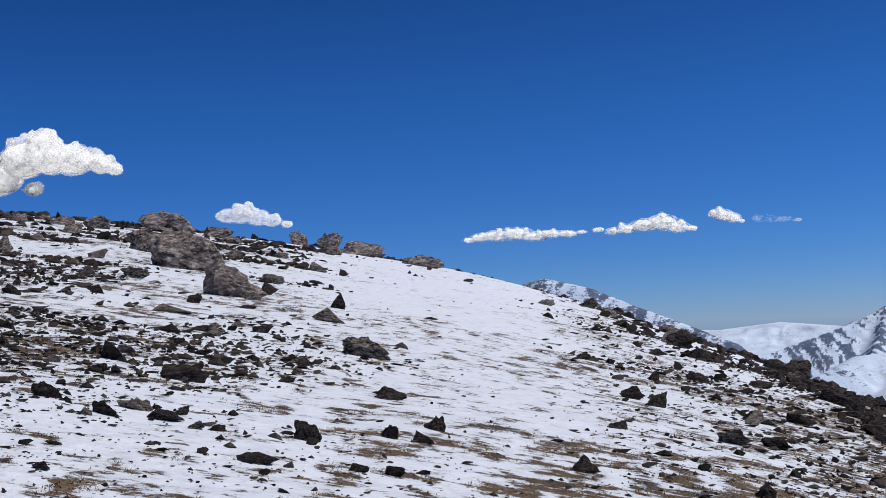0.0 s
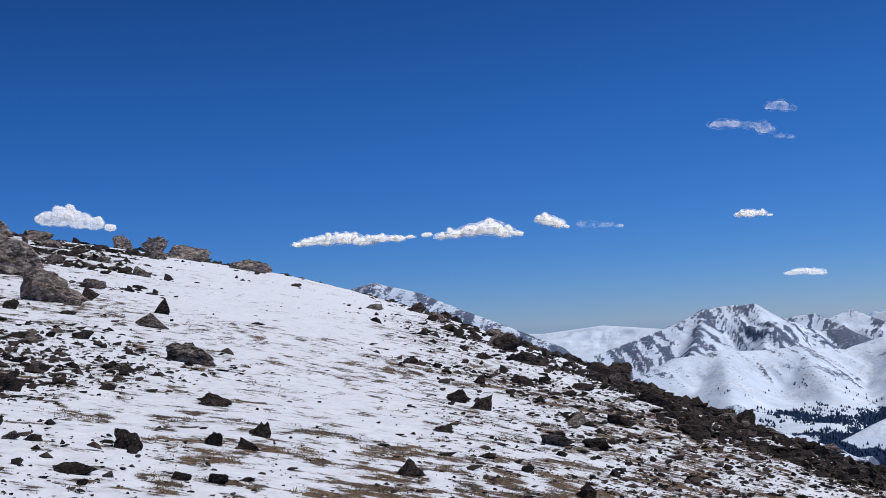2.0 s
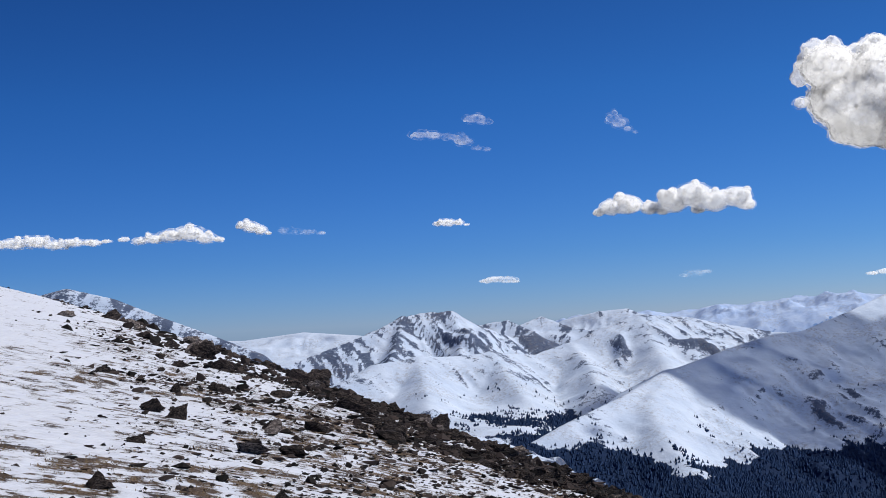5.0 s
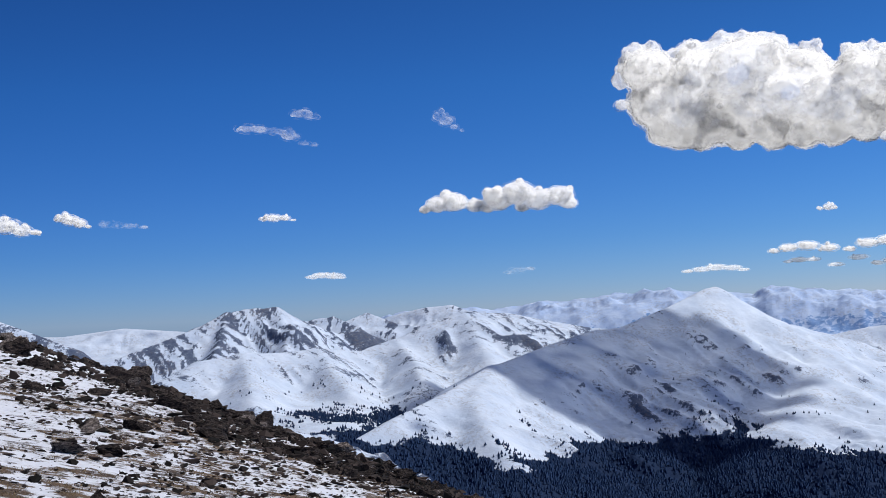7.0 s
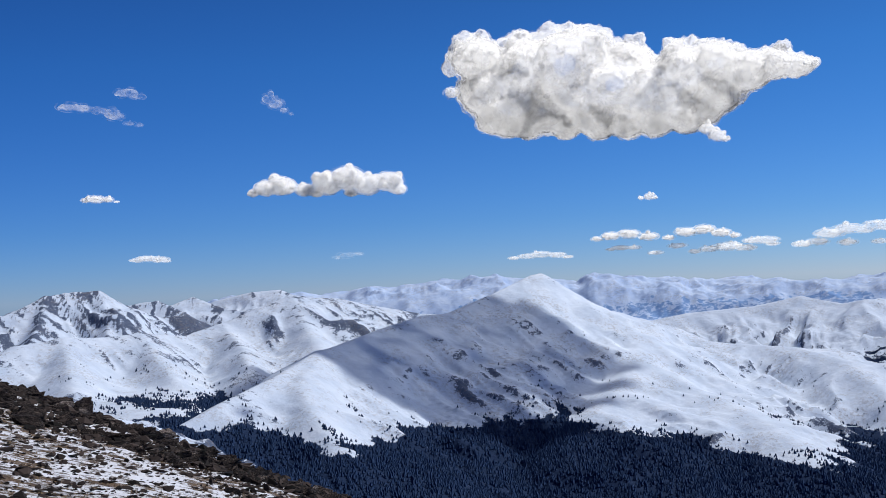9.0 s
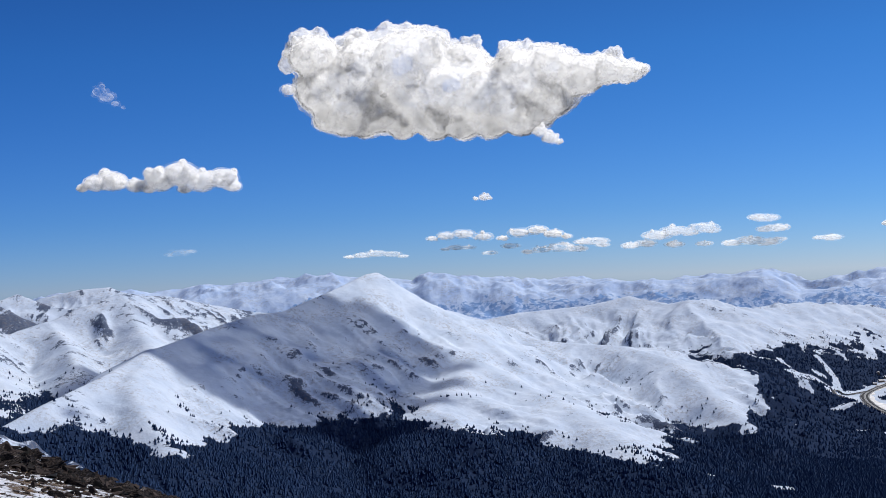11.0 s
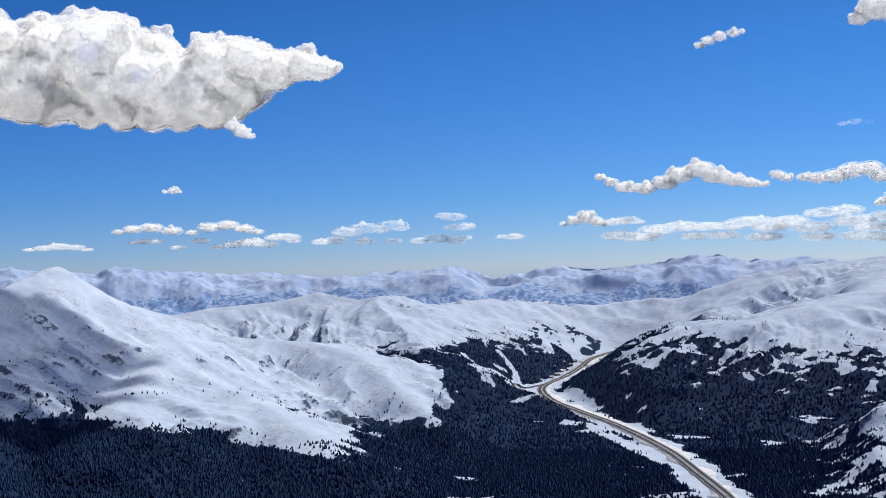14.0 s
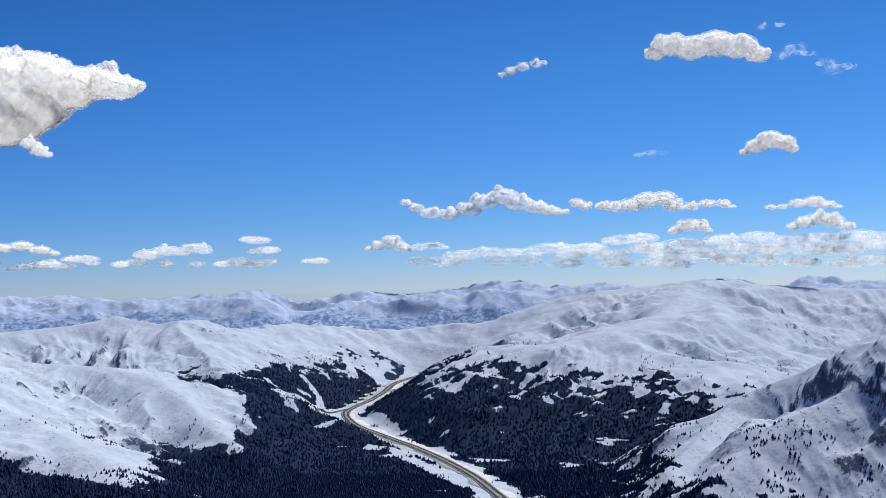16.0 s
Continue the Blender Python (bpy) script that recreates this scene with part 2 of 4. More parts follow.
def land(X, Y):
    """Height, the index of the mountain it belongs to, how craggy it is, and the distance to the road."""
    shape = X.shape
    X, Y = np.asarray(X, np.float32).ravel(), np.asarray(Y, np.float32).ravel()
    r = np.hypot(X, Y)
    K, REACH = 7.0, 1000.0
    base = floor_height(X, Y)
    top, owner, crag = base.copy(), np.zeros(X.shape, int), np.zeros(X.shape)
    for index, crests in enumerate(CRESTS.values()):
        here, rough = np.full(X.shape, -2000.0), np.zeros(X.shape)
        for k, crest in enumerate(crests):
            p = np.array(crest[0])
            near = np.flatnonzero((X > p[:, 0].min() - REACH) & (X < p[:, 0].max() + REACH) & (Y > p[:, 1].min() - REACH) & (Y < p[:, 1].max() + REACH))
            if not len(near):
                continue
            h, c = crest_height(X[near], Y[near], base[near], crest, 40 + 7 * index + k)
            old = here[near]
            rough[near] = np.where(h > old, c, rough[near])
            here[near] = np.maximum(old, h) + K * 0.5 * np.exp(-np.abs(old - h) / K)
        higher = here > top
        owner, crag = np.where(higher, index + 1, owner), np.where(higher, rough, crag)
        top = np.maximum(top, here) + K * 0.5 * np.exp(-np.abs(top - here) / K)
    # far ranges near the skyline
    f = np.flatnonzero(r > 4290)
    if len(f):
        deg = np.degrees(np.arctan2(X[f], Y[f]))
        rough_sky = 0.13 * fbm(deg / 0.9, deg * 0 + 0.5, 73, 4, 0.6)
        fz = EYE + np.tan(np.radians(np.interp(r[f], [4290, 4500, 4870], [-1.5, -1.3, -1.0]))) * r[f]
        ribs = ridged(X[f] / 150, Y[f] / 150, 79, 5) + 0.25
        for (line_az, line_el), at, fall in ((FAR_SKY, 4790, 0.19), (FAR_FORE, 4540, 0.15), ((FAR_SKY[0], np.array(FAR_SKY[1]) - 0.40), 4650, 0.15)):
            here = at + 130 * fbm(deg / 5.0, deg * 0 + at, 81, 2)
            off = np.abs(r[f] - here)
            top_line = EYE + np.tan(np.radians(np.interp(deg, line_az, line_el) + rough_sky + (0.22 * fbm(deg / 2.6, deg * 0 + 3.5, 85, 4) if at == 4650 else 0.0))) * here
            fz = np.maximum(fz, top_line - fall * off + 0.32 * np.minimum(off, 90) * ribs)
        fz = top[f] + (fz - top[f]) * step(4290, 4540, r[f])
        owner[f] = np.where(fz > top[f], len(CRESTS) + 1, owner[f])
        top[f] = np.maximum(top[f], fz)
    # the road's bench
    d, zr, _ = along(X, Y, ROAD)
    top = np.minimum(top, zr + 0.42 * np.maximum(d - 30, 0) + 30 * step(20, 160, d) * (0.5 + 0.5 * fbm(X / 80, Y / 80, 63, 3)))
    bench = step(70, 25, d)
    top = top + bench * (zr - top)
    owner = np.where(bench > 0.5, 0, owner)
    near = np.maximum(hillside(X, Y), -600)
    owner = np.where(near > top, 0, owner)
    z = np.where(near >= top, near + hill_relief(X, Y), top)
    return z.reshape(shape), owner.reshape(shape), crag.reshape(shape), d.reshape(shape)

# ---- materials ----


def nodes_of(name):
    m = bpy.data.materials.new(name)
    m.use_nodes = True
    return m, m.node_tree.nodes, m.node_tree.links, m.node_tree.nodes["Principled BSDF"]


def noise_node(n, l, scale, detail=5.0, rough=0.55, vector=None, stretch=None):
    tex = n.new("ShaderNodeTexNoise")
    tex.inputs["Scale"].default_value, tex.inputs["Detail"].default_value, tex.inputs["Roughness"].default_value = scale, detail, rough
    if vector is None:
        vector = n.new("ShaderNodeNewGeometry").outputs["Position"]
    if stretch:
        mp = n.new("ShaderNodeMapping")
        mp.inputs["Scale"].default_value = stretch
        l.new(vector, mp.inputs[0])
        vector = mp.outputs[0]
    l.new(vector, tex.inputs["Vector"])
    return tex.outputs["Fac"]


def ramp_node(n, l, fac, lo, hi, a=(0, 0, 0, 1), b=(1, 1, 1, 1)):
    r = n.new("ShaderNodeValToRGB")
    r.color_ramp.elements[0].position, r.color_ramp.elements[1].position = lo, hi
    r.color_ramp.elements[0].color, r.color_ramp.elements[1].color = a, b
    l.new(fac, r.inputs[0])
    return r.outputs[0]


def mix_node(n, l, fac, a, b, how="MIX"):
    m = n.new("ShaderNodeMix")
    m.data_type, m.blend_type = "RGBA", how
    for socket, v in ((m.inputs[0], fac), (m.inputs[6], a), (m.inputs[7], b)):
        if isinstance(v, (float, int)):
            socket.default_value = v
        elif isinstance(v, tuple):
            socket.default_value = (*v, 1)
        else:
            l.new(v, socket)
    return m.outputs[2]


def math_node(n, l, how, a, b=0.0, clamp=False):
    m = n.new("ShaderNodeMath")
    m.operation, m.use_clamp = how, clamp
    for socket, v in ((m.inputs[0], a), (m.inputs[1], b)):
        if isinstance(v, (float, int)):
            socket.default_value = v
        else:
            l.new(v, socket)
    return m.outputs[0]


def attribute(n, name):
    a = n.new("ShaderNodeAttribute")
    a.attribute_name = name
    return a.outputs["Fac"]


def bump_node(n, l, b, height, strength, distance):
    bump = n.new("ShaderNodeBump")
    bump.inputs["Strength"].default_value, bump.inputs["Distance"].default_value = strength, distance
    l.new(height, bump.inputs["Height"])
    l.new(bump.outputs[0], b.inputs["Normal"])
    return bump


def hill_material():
    """Wind-packed snow broken by dry grass and gravel."""
    m, n, l, b = nodes_of("slope_snow")
    bare = math_node(n, l, "ADD", attribute(n, "bare"), math_node(n, l, "MULTIPLY", math_node(n, l, "SUBTRACT", noise_node(n, l, 4.0, 11, 0.76, stretch=(0.7, 1.3, 1.0)), 0.5), 3.4))
    mask = ramp_node(n, l, bare, 0.52, 0.62)
    thin = ramp_node(n, l, bare, 0.22, 0.55)
    grain = noise_node(n, l, 14.0, 6, 0.7)
    straw = ramp_node(n, l, grain, 0.3, 0.72, (0.035, 0.022, 0.014, 1), (0.25, 0.165, 0.095, 1))
    soil = ramp_node(n, l, noise_node(n, l, 5.0, 6, 0.7), 0.35, 0.7, (0.03, 0.022, 0.017, 1), (0.11, 0.076, 0.054, 1))
    ground = mix_node(n, l, ramp_node(n, l, noise_node(n, l, 0.9, 3), 0.42, 0.6), straw, soil)
    crust = ramp_node(n, l, noise_node(n, l, 3.0, 5), 0.3, 0.75, (0.68, 0.70, 0.76, 1), (0.79, 0.80, 0.83, 1))
    dusted = mix_node(n, l, math_node(n, l, "MULTIPLY", thin, 0.28), crust, (0.42, 0.36, 0.28))
    l.new(mix_node(n, l, mask, dusted, ground), b.inputs["Base Color"])
    b.inputs["Roughness"].default_value = 0.75
    b.inputs["Specular IOR Level"].default_value = 0.25
    relief = math_node(n, l, "ADD", math_node(n, l, "MULTIPLY", noise_node(n, l, 2.2, 8, 0.6, stretch=(0.7, 1.6, 1.0)), 0.9), math_node(n, l, "MULTIPLY", mask, -0.12))
    bump_node(n, l, b, relief, 0.8, 0.22)
    return m


def mountain_material(name, snow_lo, snow_hi, stone_lo, stone_hi, wood_lo, wood_hi, ragged):
    """Snow with wind-bared rock, and the dark floor of the woods, in colours that carry haze."""
    m, n, l, b = nodes_of(name)
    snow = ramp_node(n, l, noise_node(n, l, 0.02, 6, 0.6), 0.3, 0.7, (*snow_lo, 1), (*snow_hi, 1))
    speck = noise_node(n, l, 0.09, 7, 0.7)
    rock_f = math_node(n, l, "ADD", attribute(n, "rock"), math_node(n, l, "MULTIPLY", math_node(n, l, "SUBTRACT", speck, 0.5), 1.5))
    rock_f = math_node(n, l, "ADD", rock_f, math_node(n, l, "MULTIPLY", math_node(n, l, "SUBTRACT", noise_node(n, l, 0.3, 5, 0.7), 0.5), 1.3))
    rock_m = ramp_node(n, l, rock_f, 0.46, 0.62)
    stone = ramp_node(n, l, noise_node(n, l, 0.15, 6, 0.7), 0.3, 0.7, (*stone_lo, 1), (*stone_hi, 1))
    colour = mix_node(n, l, rock_m, snow, stone)
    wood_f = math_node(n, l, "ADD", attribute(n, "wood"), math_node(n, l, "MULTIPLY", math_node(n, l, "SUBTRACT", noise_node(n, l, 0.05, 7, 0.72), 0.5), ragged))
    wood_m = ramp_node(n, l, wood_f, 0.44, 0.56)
    hazed_wood = ramp_node(n, l, speck, 0.3, 0.7, (*wood_lo, 1), (*wood_hi, 1))
    turf = math_node(n, l, "MULTIPLY", math_node(n, l, "MULTIPLY", ramp_node(n, l, noise_node(n, l, 0.012, 4, 0.6), 0.46, 0.58), ramp_node(n, l, noise_node(n, l, 0.16, 6, 0.75), 0.50, 0.58)), 0.42)
    colour = mix_node(n, l, turf, colour, (0.23, 0.20, 0.19))
    l.new(mix_node(n, l, wood_m, colour, hazed_wood), b.inputs["Base Color"])
    b.inputs["Roughness"].default_value = 0.8
    b.inputs["Specular IOR Level"].default_value = 0.03
    bump_node(n, l, b, noise_node(n, l, 0.02, 9, 0.56), 0.55, 9.0)
    return m


def rock_material(name, deep, mid, pale):
    """Weathered granite: dark cracks, mottled faces, pale lichen, varied from rock to rock."""
    m, n, l, b = nodes_of(name)
    info = n.new("ShaderNodeObjectInfo")
    tc = n.new("ShaderNodeTexCoord").outputs["Object"]
    a = noise_node(n, l, 4.5, 9, 0.75, tc)
    base = ramp_node(n, l, a, 0.42, 0.60, (*deep, 1), (*mid, 1))
    tone = math_node(n, l, "MULTIPLY", ramp_node(n, l, info.outputs["Random"], 0.2, 1.0), 0.5)
    base = mix_node(n, l, tone, base, mid)
    base = mix_node(n, l, math_node(n, l, "MULTIPLY", ramp_node(n, l, noise_node(n, l, 9.0, 8, 0.8, tc), 0.49, 0.60), 0.8), base, pale)
    cracks = ramp_node(n, l, noise_node(n, l, 6.5, 10, 0.8, tc), 0.39, 0.46, (0.06, 0.055, 0.055, 1), (1, 1, 1, 1))
    base = mix_node(n, l, 1.0, base, cracks, "MULTIPLY")
    l.new(base, b.inputs["Base Color"])
    b.inputs["Roughness"].default_value = 0.85
    b.inputs["Specular IOR Level"].default_value = 0.25
    bump_node(n, l, b, noise_node(n, l, 6.0, 10, 0.75, tc), 1.0, 0.22)
    return m


def plain_material(name, lo, hi, scale, rough=0.9, bump=0.0, distance=0.1, island=False, fluffy=0.0):
    m, n, l, b = nodes_of(name)
    fac = n.new("ShaderNodeNewGeometry").outputs["Random Per Island"] if island else noise_node(n, l, scale, 6, 0.65)
    l.new(ramp_node(n, l, fac, 0.1 if island else 0.3, 0.9 if island else 0.7, (*lo, 1), (*hi, 1)), b.inputs["Base Color"])
    b.inputs["Roughness"].default_value = rough
    b.inputs["Specular IOR Level"].default_value = 0.2
    if bump:
        bump_node(n, l, b, noise_node(n, l, scale * 2, 8, 0.65), bump, distance)
    if fluffy:   # needles stand out all ways, so the crown is lit from above as much as from its side
        b.inputs["Specular IOR Level"].default_value = 0.0
        up = n.new("ShaderNodeMix")
        up.data_type = "VECTOR"
        up.inputs[0].default_value, up.inputs[5].default_value = fluffy, (0, 0, 1)
        l.new(n.new("ShaderNodeNewGeometry").outputs["Normal"], up.inputs[4])
        l.new(up.outputs[1], b.inputs["Normal"])
    return m


def cloud_material(name, thin, thick, grain):
    """Cloud: white droplets that pass light on, so that the body glows towards the sun; thin parts let the sky through."""
    m, n, l, b = nodes_of(name)
    n.remove(b)
    white, clear, whole = n.new("ShaderNodeBsdfDiffuse"), n.new("ShaderNodeBsdfTransparent"), n.new("ShaderNodeMixShader")
    white.inputs["Color"].default_value = (0.98, 0.98, 0.985, 1)
    toward = n.new("ShaderNodeMix")
    toward.data_type = "VECTOR"
    toward.inputs[0].default_value = 0.93
    l.new(n.new("ShaderNodeNewGeometry").outputs["Normal"], toward.inputs[4])
    toward.inputs[5].default_value = bearing(SUN_AZ, SUN_EL, 1.0).normalized()
    unit = n.new("ShaderNodeVectorMath")
    unit.operation = "NORMALIZE"
    l.new(toward.outputs[1], unit.inputs[0])
    l.new(unit.outputs[0], white.inputs["Normal"])
    onward, turn, body = n.new("ShaderNodeBsdfTranslucent"), n.new("ShaderNodeVectorMath"), n.new("ShaderNodeMixShader")
    turn.operation = "SCALE"
    turn.inputs["Scale"].default_value = -1.0
    l.new(unit.outputs[0], turn.inputs[0])
    l.new(turn.outputs[0], onward.inputs["Normal"])
    onward.inputs["Color"].default_value = (0.98, 0.98, 0.985, 1)
    body.inputs[0].default_value = 0.55
    l.new(white.outputs[0], body.inputs[1])
    l.new(onward.outputs[0], body.inputs[2])
    fog = n.new("ShaderNodeMapRange")
    for k, v in enumerate((0.35, 0.65, thin, thick), 1):
        fog.inputs[k].default_value = v
    l.new(noise_node(n, l, grain, 5, 0.6), fog.inputs[0])
    shred = math_node(n, l, "MAXIMUM", fog.outputs[0], 0.0)
    l.new(shred, whole.inputs[0])
    l.new(clear.outputs[0], whole.inputs[1])
    l.new(body.outputs[0], whole.inputs[2])
    l.new(whole.outputs[0], n["Material Output"].inputs["Surface"])
    m.cycles.use_bump_map_correction = False
    return m


HILL = hill_material()
# blue haze of the valley air is mixed into these snow, rock and wood colours
MOUNTAIN = mountain_material("hazed_mountain_snow", (0.50, 0.585, 0.71), (0.675, 0.745, 0.845), (0.055, 0.075, 0.125), (0.13, 0.16, 0.23), (0.014, 0.028, 0.066), (0.021, 0.037, 0.082), 1.5)
# a stronger blue in every colour stands in for the haze of distance
DISTANCE = mountain_material("hazed_far_snow", (0.36, 0.49, 0.73), (0.60, 0.70, 0.86), (0.17, 0.26, 0.43), (0.26, 0.35, 0.52), (0.16, 0.29, 0.54), (0.24, 0.38, 0.64), 2.6)
ROCK = rock_material("pale_granite", (0.03, 0.025, 0.023), (0.31, 0.24, 0.205), (0.64, 0.55, 0.48))
DARK_ROCK = rock_material("brown_gneiss", (0.008, 0.006, 0.006), (0.062, 0.043, 0.036), (0.20, 0.15, 0.125))
# the needles' blue is aerial haze put into the base colour
PINE = plain_material("hazed_pine_needles", (0.023, 0.046, 0.108), (0.034, 0.061, 0.132), 1.0, 1.0, island=True, fluffy=0.7)
STONES = plain_material("small_stones", (0.008, 0.007, 0.006), (0.062, 0.045, 0.038), 1.0, 0.9, island=True)
STRAW = plain_material("dry_grass", (0.09, 0.058, 0.028), (0.34, 0.24, 0.12), 1.0, 0.8, island=True)
ASPHALT = plain_material("asphalt", (0.045, 0.045, 0.048), (0.075, 0.073, 0.072), 0.3, 0.9)
LINE = plain_material("worn_line_paint", (0.5, 0.5, 0.48), (0.72, 0.72, 0.70), 0.5, 0.7)
VERGE = plain_material("ploughed_snow", (0.62, 0.60, 0.57), (0.90, 0.90, 0.90), 0.06, 0.8, 0.5, 2.0)
GRAVEL = plain_material("road_gravel", (0.15, 0.15, 0.15), (0.42, 0.42, 0.43), 0.12, 0.9, 0.4, 1.0)
WALLS = plain_material("weathered_boards", (0.10, 0.075, 0.06), (0.30, 0.25, 0.2), 0.4, 0.8)
# body and fringe of each kind of cloud
SKINS = {name: [cloud_material(name + end, *v) for end, v in zip(("", "_fringe"), skins)] for name, skins in {
    "cloud_white": ((0.36, 0.44, 0.012), (-0.10, 0.42, 0.05)),
    "cloud_edge": ((0.22, 0.50, 0.02), (-0.15, 0.40, 0.05)),
    "cloud_veil": ((-0.12, 0.24, 0.025), (-0.08, 0.08, 0.03)),
    "cloud_bank": ((0.12, 0.46, 0.02), (0.0, 0.32, 0.03))}.items()}
CLOUD, WISP, VEIL, BANK = [SKINS[k][0] for k in ("cloud_white", "cloud_edge", "cloud_veil", "cloud_bank")]


# ---- meshes ----


def mesh_from(name, verts, faces, material, smooth=True, attrs=None):
    """A mesh from arrays: faces is an (n, 3) or (n, 4) array."""
    me = bpy.data.meshes.new(name)
    verts, faces = np.asarray(verts, np.float32), np.asarray(faces, np.int32)
    k = faces.shape[1]
    me.vertices.add(len(verts))
    me.vertices.foreach_set("co", verts.ravel())
    me.loops.add(faces.size)
    me.loops.foreach_set("vertex_index", faces.ravel())
    me.polygons.add(len(faces))
    me.polygons.foreach_set("loop_start", np.arange(0, faces.size, k, dtype=np.int32))
    me.polygons.foreach_set("use_smooth", np.full(len(faces), smooth))
    for key, values in (attrs or {}).items():
        me.attributes.new(key, "FLOAT", "POINT").data.foreach_set("value", np.asarray(values, np.float32))
    me.update(calc_edges=True)
    me.materials.append(material)
    return me


def part(name, me, parent=None, label=""):
    ob = new(name, me)
    ob.parent = parent
    return tagged(ob, label)


# the ground: one sheet on rings round the summit, out to the skyline, with its mountains as pieces of it
az = np.concatenate([np.arange(-22, 14, 0.11), np.arange(14, 85.01, 0.075), np.arange(87.5, 337, 3.5)])
ring = np.concatenate([[0.02, 0.1, 0.5, 1.2, 2.0, 3.0, 4.0, 5.0, 6.0, 7.0], np.geomspace(8, 230, 300), np.geomspace(236, 1250, 46)[:-1], np.geomspace(1250, 4870, 400)])
AZ, RR = np.meshgrid(np.radians(az), ring, indexing="ij")
GX, GY = np.sin(AZ) * RR, np.cos(AZ) * RR
GZ, OWNER, CRAG, ROADD = land(GX, GY)

TREELINE = ([0, 18, 20, 24.5, 26, 28, 31, 35, 38, 39.5, 41.5, 44, 47, 50.5, 54.8, 56.0, 63, 66, 74, 77, 81, 90], [-190, -190, -163, -166, -170, -178, -202, -212, -202, -204, -218, -238, -256, -268, -266, -190, -186, -190, -205, -232, -250, -252])


def wooded(X, Y, Z, road_d):
    """How thick the woods stand, 0 to 1."""
    r, bearing_deg = np.hypot(X, Y), np.degrees(np.arctan2(X, Y))
    line = np.interp(bearing_deg, *TREELINE)
    line = line + (-190 - line) * step(2550, 2700, r) * step(49, 51, bearing_deg) * step(57, 56, bearing_deg)
    line = line - 60 * step(2520, 2380, r) * step(70, 73.5, bearing_deg)
    line = line + (20 + 22 * step(58, 64, bearing_deg)) * fbm(X / 140, Y / 140, 91, 4) + (14 + 20 * step(58, 64, bearing_deg)) * fbm(X / 30, Y / 30, 95, 3)
    w = step(-9, 9, line - Z) * step(24, 44, road_d + 24 * fbm(X / 50, Y / 50, 97, 3)) * step(14, 19, bearing_deg)
    w = w * (1 - step(0.10, 0.30, fbm((bearing_deg + r / 700) / 0.5, r / 600, 105, 4)) * step(-75, -30, Z - line) * step(54, 57, bearing_deg) * step(66, 63, bearing_deg) * step(2900, 3100, r))
    for line_pts, half in CLEARINGS:
        gap, _, _ = along(X, Y, line_pts)
        w = w * step(half * 0.7, half * 1.5, gap + half * 0.5 * fbm(X / 18, Y / 18, 109, 2))
    w = w * (1 - 0.65 * step(0.0, 0.25, fbm(X / 22, Y / 22, 111, 3)) * step(68, 72, bearing_deg) * step(2700, 2400, r))
    w = w * (1 - 0.95 * step(0.0, 0.16, fbm(X / 34, Y / 34, 113, 4, 0.6)) * step(75, 15, line - Z) * step(56, 60, bearing_deg))
    glade = step(0.36, 0.5, fbm(X / 70, Y / 70, 99, 4)) * step(50, 55, bearing_deg)
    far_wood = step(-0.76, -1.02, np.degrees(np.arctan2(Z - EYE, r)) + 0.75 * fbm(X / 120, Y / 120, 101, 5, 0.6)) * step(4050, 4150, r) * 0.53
    return np.maximum(w * (1 - 0.75 * glade) * step(4100, 3900, r), far_wood) * step(300, 600, r)


GY_AZ, GY_R = np.gradient(GZ, axis=0), np.gradient(GZ, axis=1)
STEEP = np.hypot(GY_R / np.gradient(RR, axis=1), GY_AZ / np.maximum(np.gradient(AZ, axis=0) * RR, 1e-3))
WOOD = wooded(GX, GY, GZ, ROADD) * np.where((OWNER > 0) & (OWNER < 9) & (RR > 4100), 0.0, 1.0)
# the wind bares the backs of ribs and fills the hollows
RIB = sum((GZ - 0.5 * (np.roll(GZ, k, 0) + np.roll(GZ, -k, 0))) / (k * radians(0.09) * RR) + (GZ - 0.5 * (np.roll(GZ, k, 1) + np.roll(GZ, -k, 1))) / (k * 9.0) for k in (2, 5))
RIB = np.where((RR > 1280) & (RR < 4800), np.clip(RIB, -0.5, 0.9), 0)
ROCKY = np.array([0.0, 0.22, -0.10, -0.10, 0.14, -0.11, 0.02, -0.06, -0.06, -0.3])[OWNER] + np.where(OWNER == 7, 0.28, 0.42) * RIB + 0.21 * (OWNER == 5) * step(44, 48, np.degrees(AZ))
ROCKY = np.clip(ROCKY + 0.55 * (STEEP - 0.45) + np.where(OWNER == 3, 1.25, 0.66) * CRAG - 0.04, 0, 0.8)


def bareness(X, Y):
    """How far the grass and gravel show through the snow, about 0 to 1."""
    r, deg = np.hypot(X, Y), np.degrees(np.arctan2(X, Y))
    open_snow = step(-8, -3, deg) * step(7, 3, deg) * step(28, 45, r) + 0.7 * step(-3, -9, deg) * step(17, 14, r) * step(9, 12, r)
    more = 0.08 * step(4, 12, deg) + 0.24 * step(9, 17, deg) * step(44, 28, r) - 0.10 * step(4, 10, deg) * step(40, 70, r) + 0.04 * step(24, 15, r) * step(-8, 0, deg) + 0.05 * step(-5, -12, deg) - 0.22 * step(7, 12, deg) * step(38, 55, r)
    patch = 0.85 * fbm(X / 0.36, Y / 0.36, 21, 3, 0.7) + 0.42 * fbm(X / 4, Y / 4, 23, 3)
    return 0.5 + 0.95 * (patch + more - 0.30 * open_snow - 0.215)


BARE = np.where(RR < 420, bareness(GX, GY), 0.0)

N_AZ, N_R = GX.shape
idx = np.arange(N_AZ * N_R).reshape(N_AZ, N_R)
nxt = np.roll(idx, -1, axis=0)
QUADS = np.stack([idx[:, :-1], nxt[:, :-1], nxt[:, 1:], idx[:, 1:]], axis=-1)
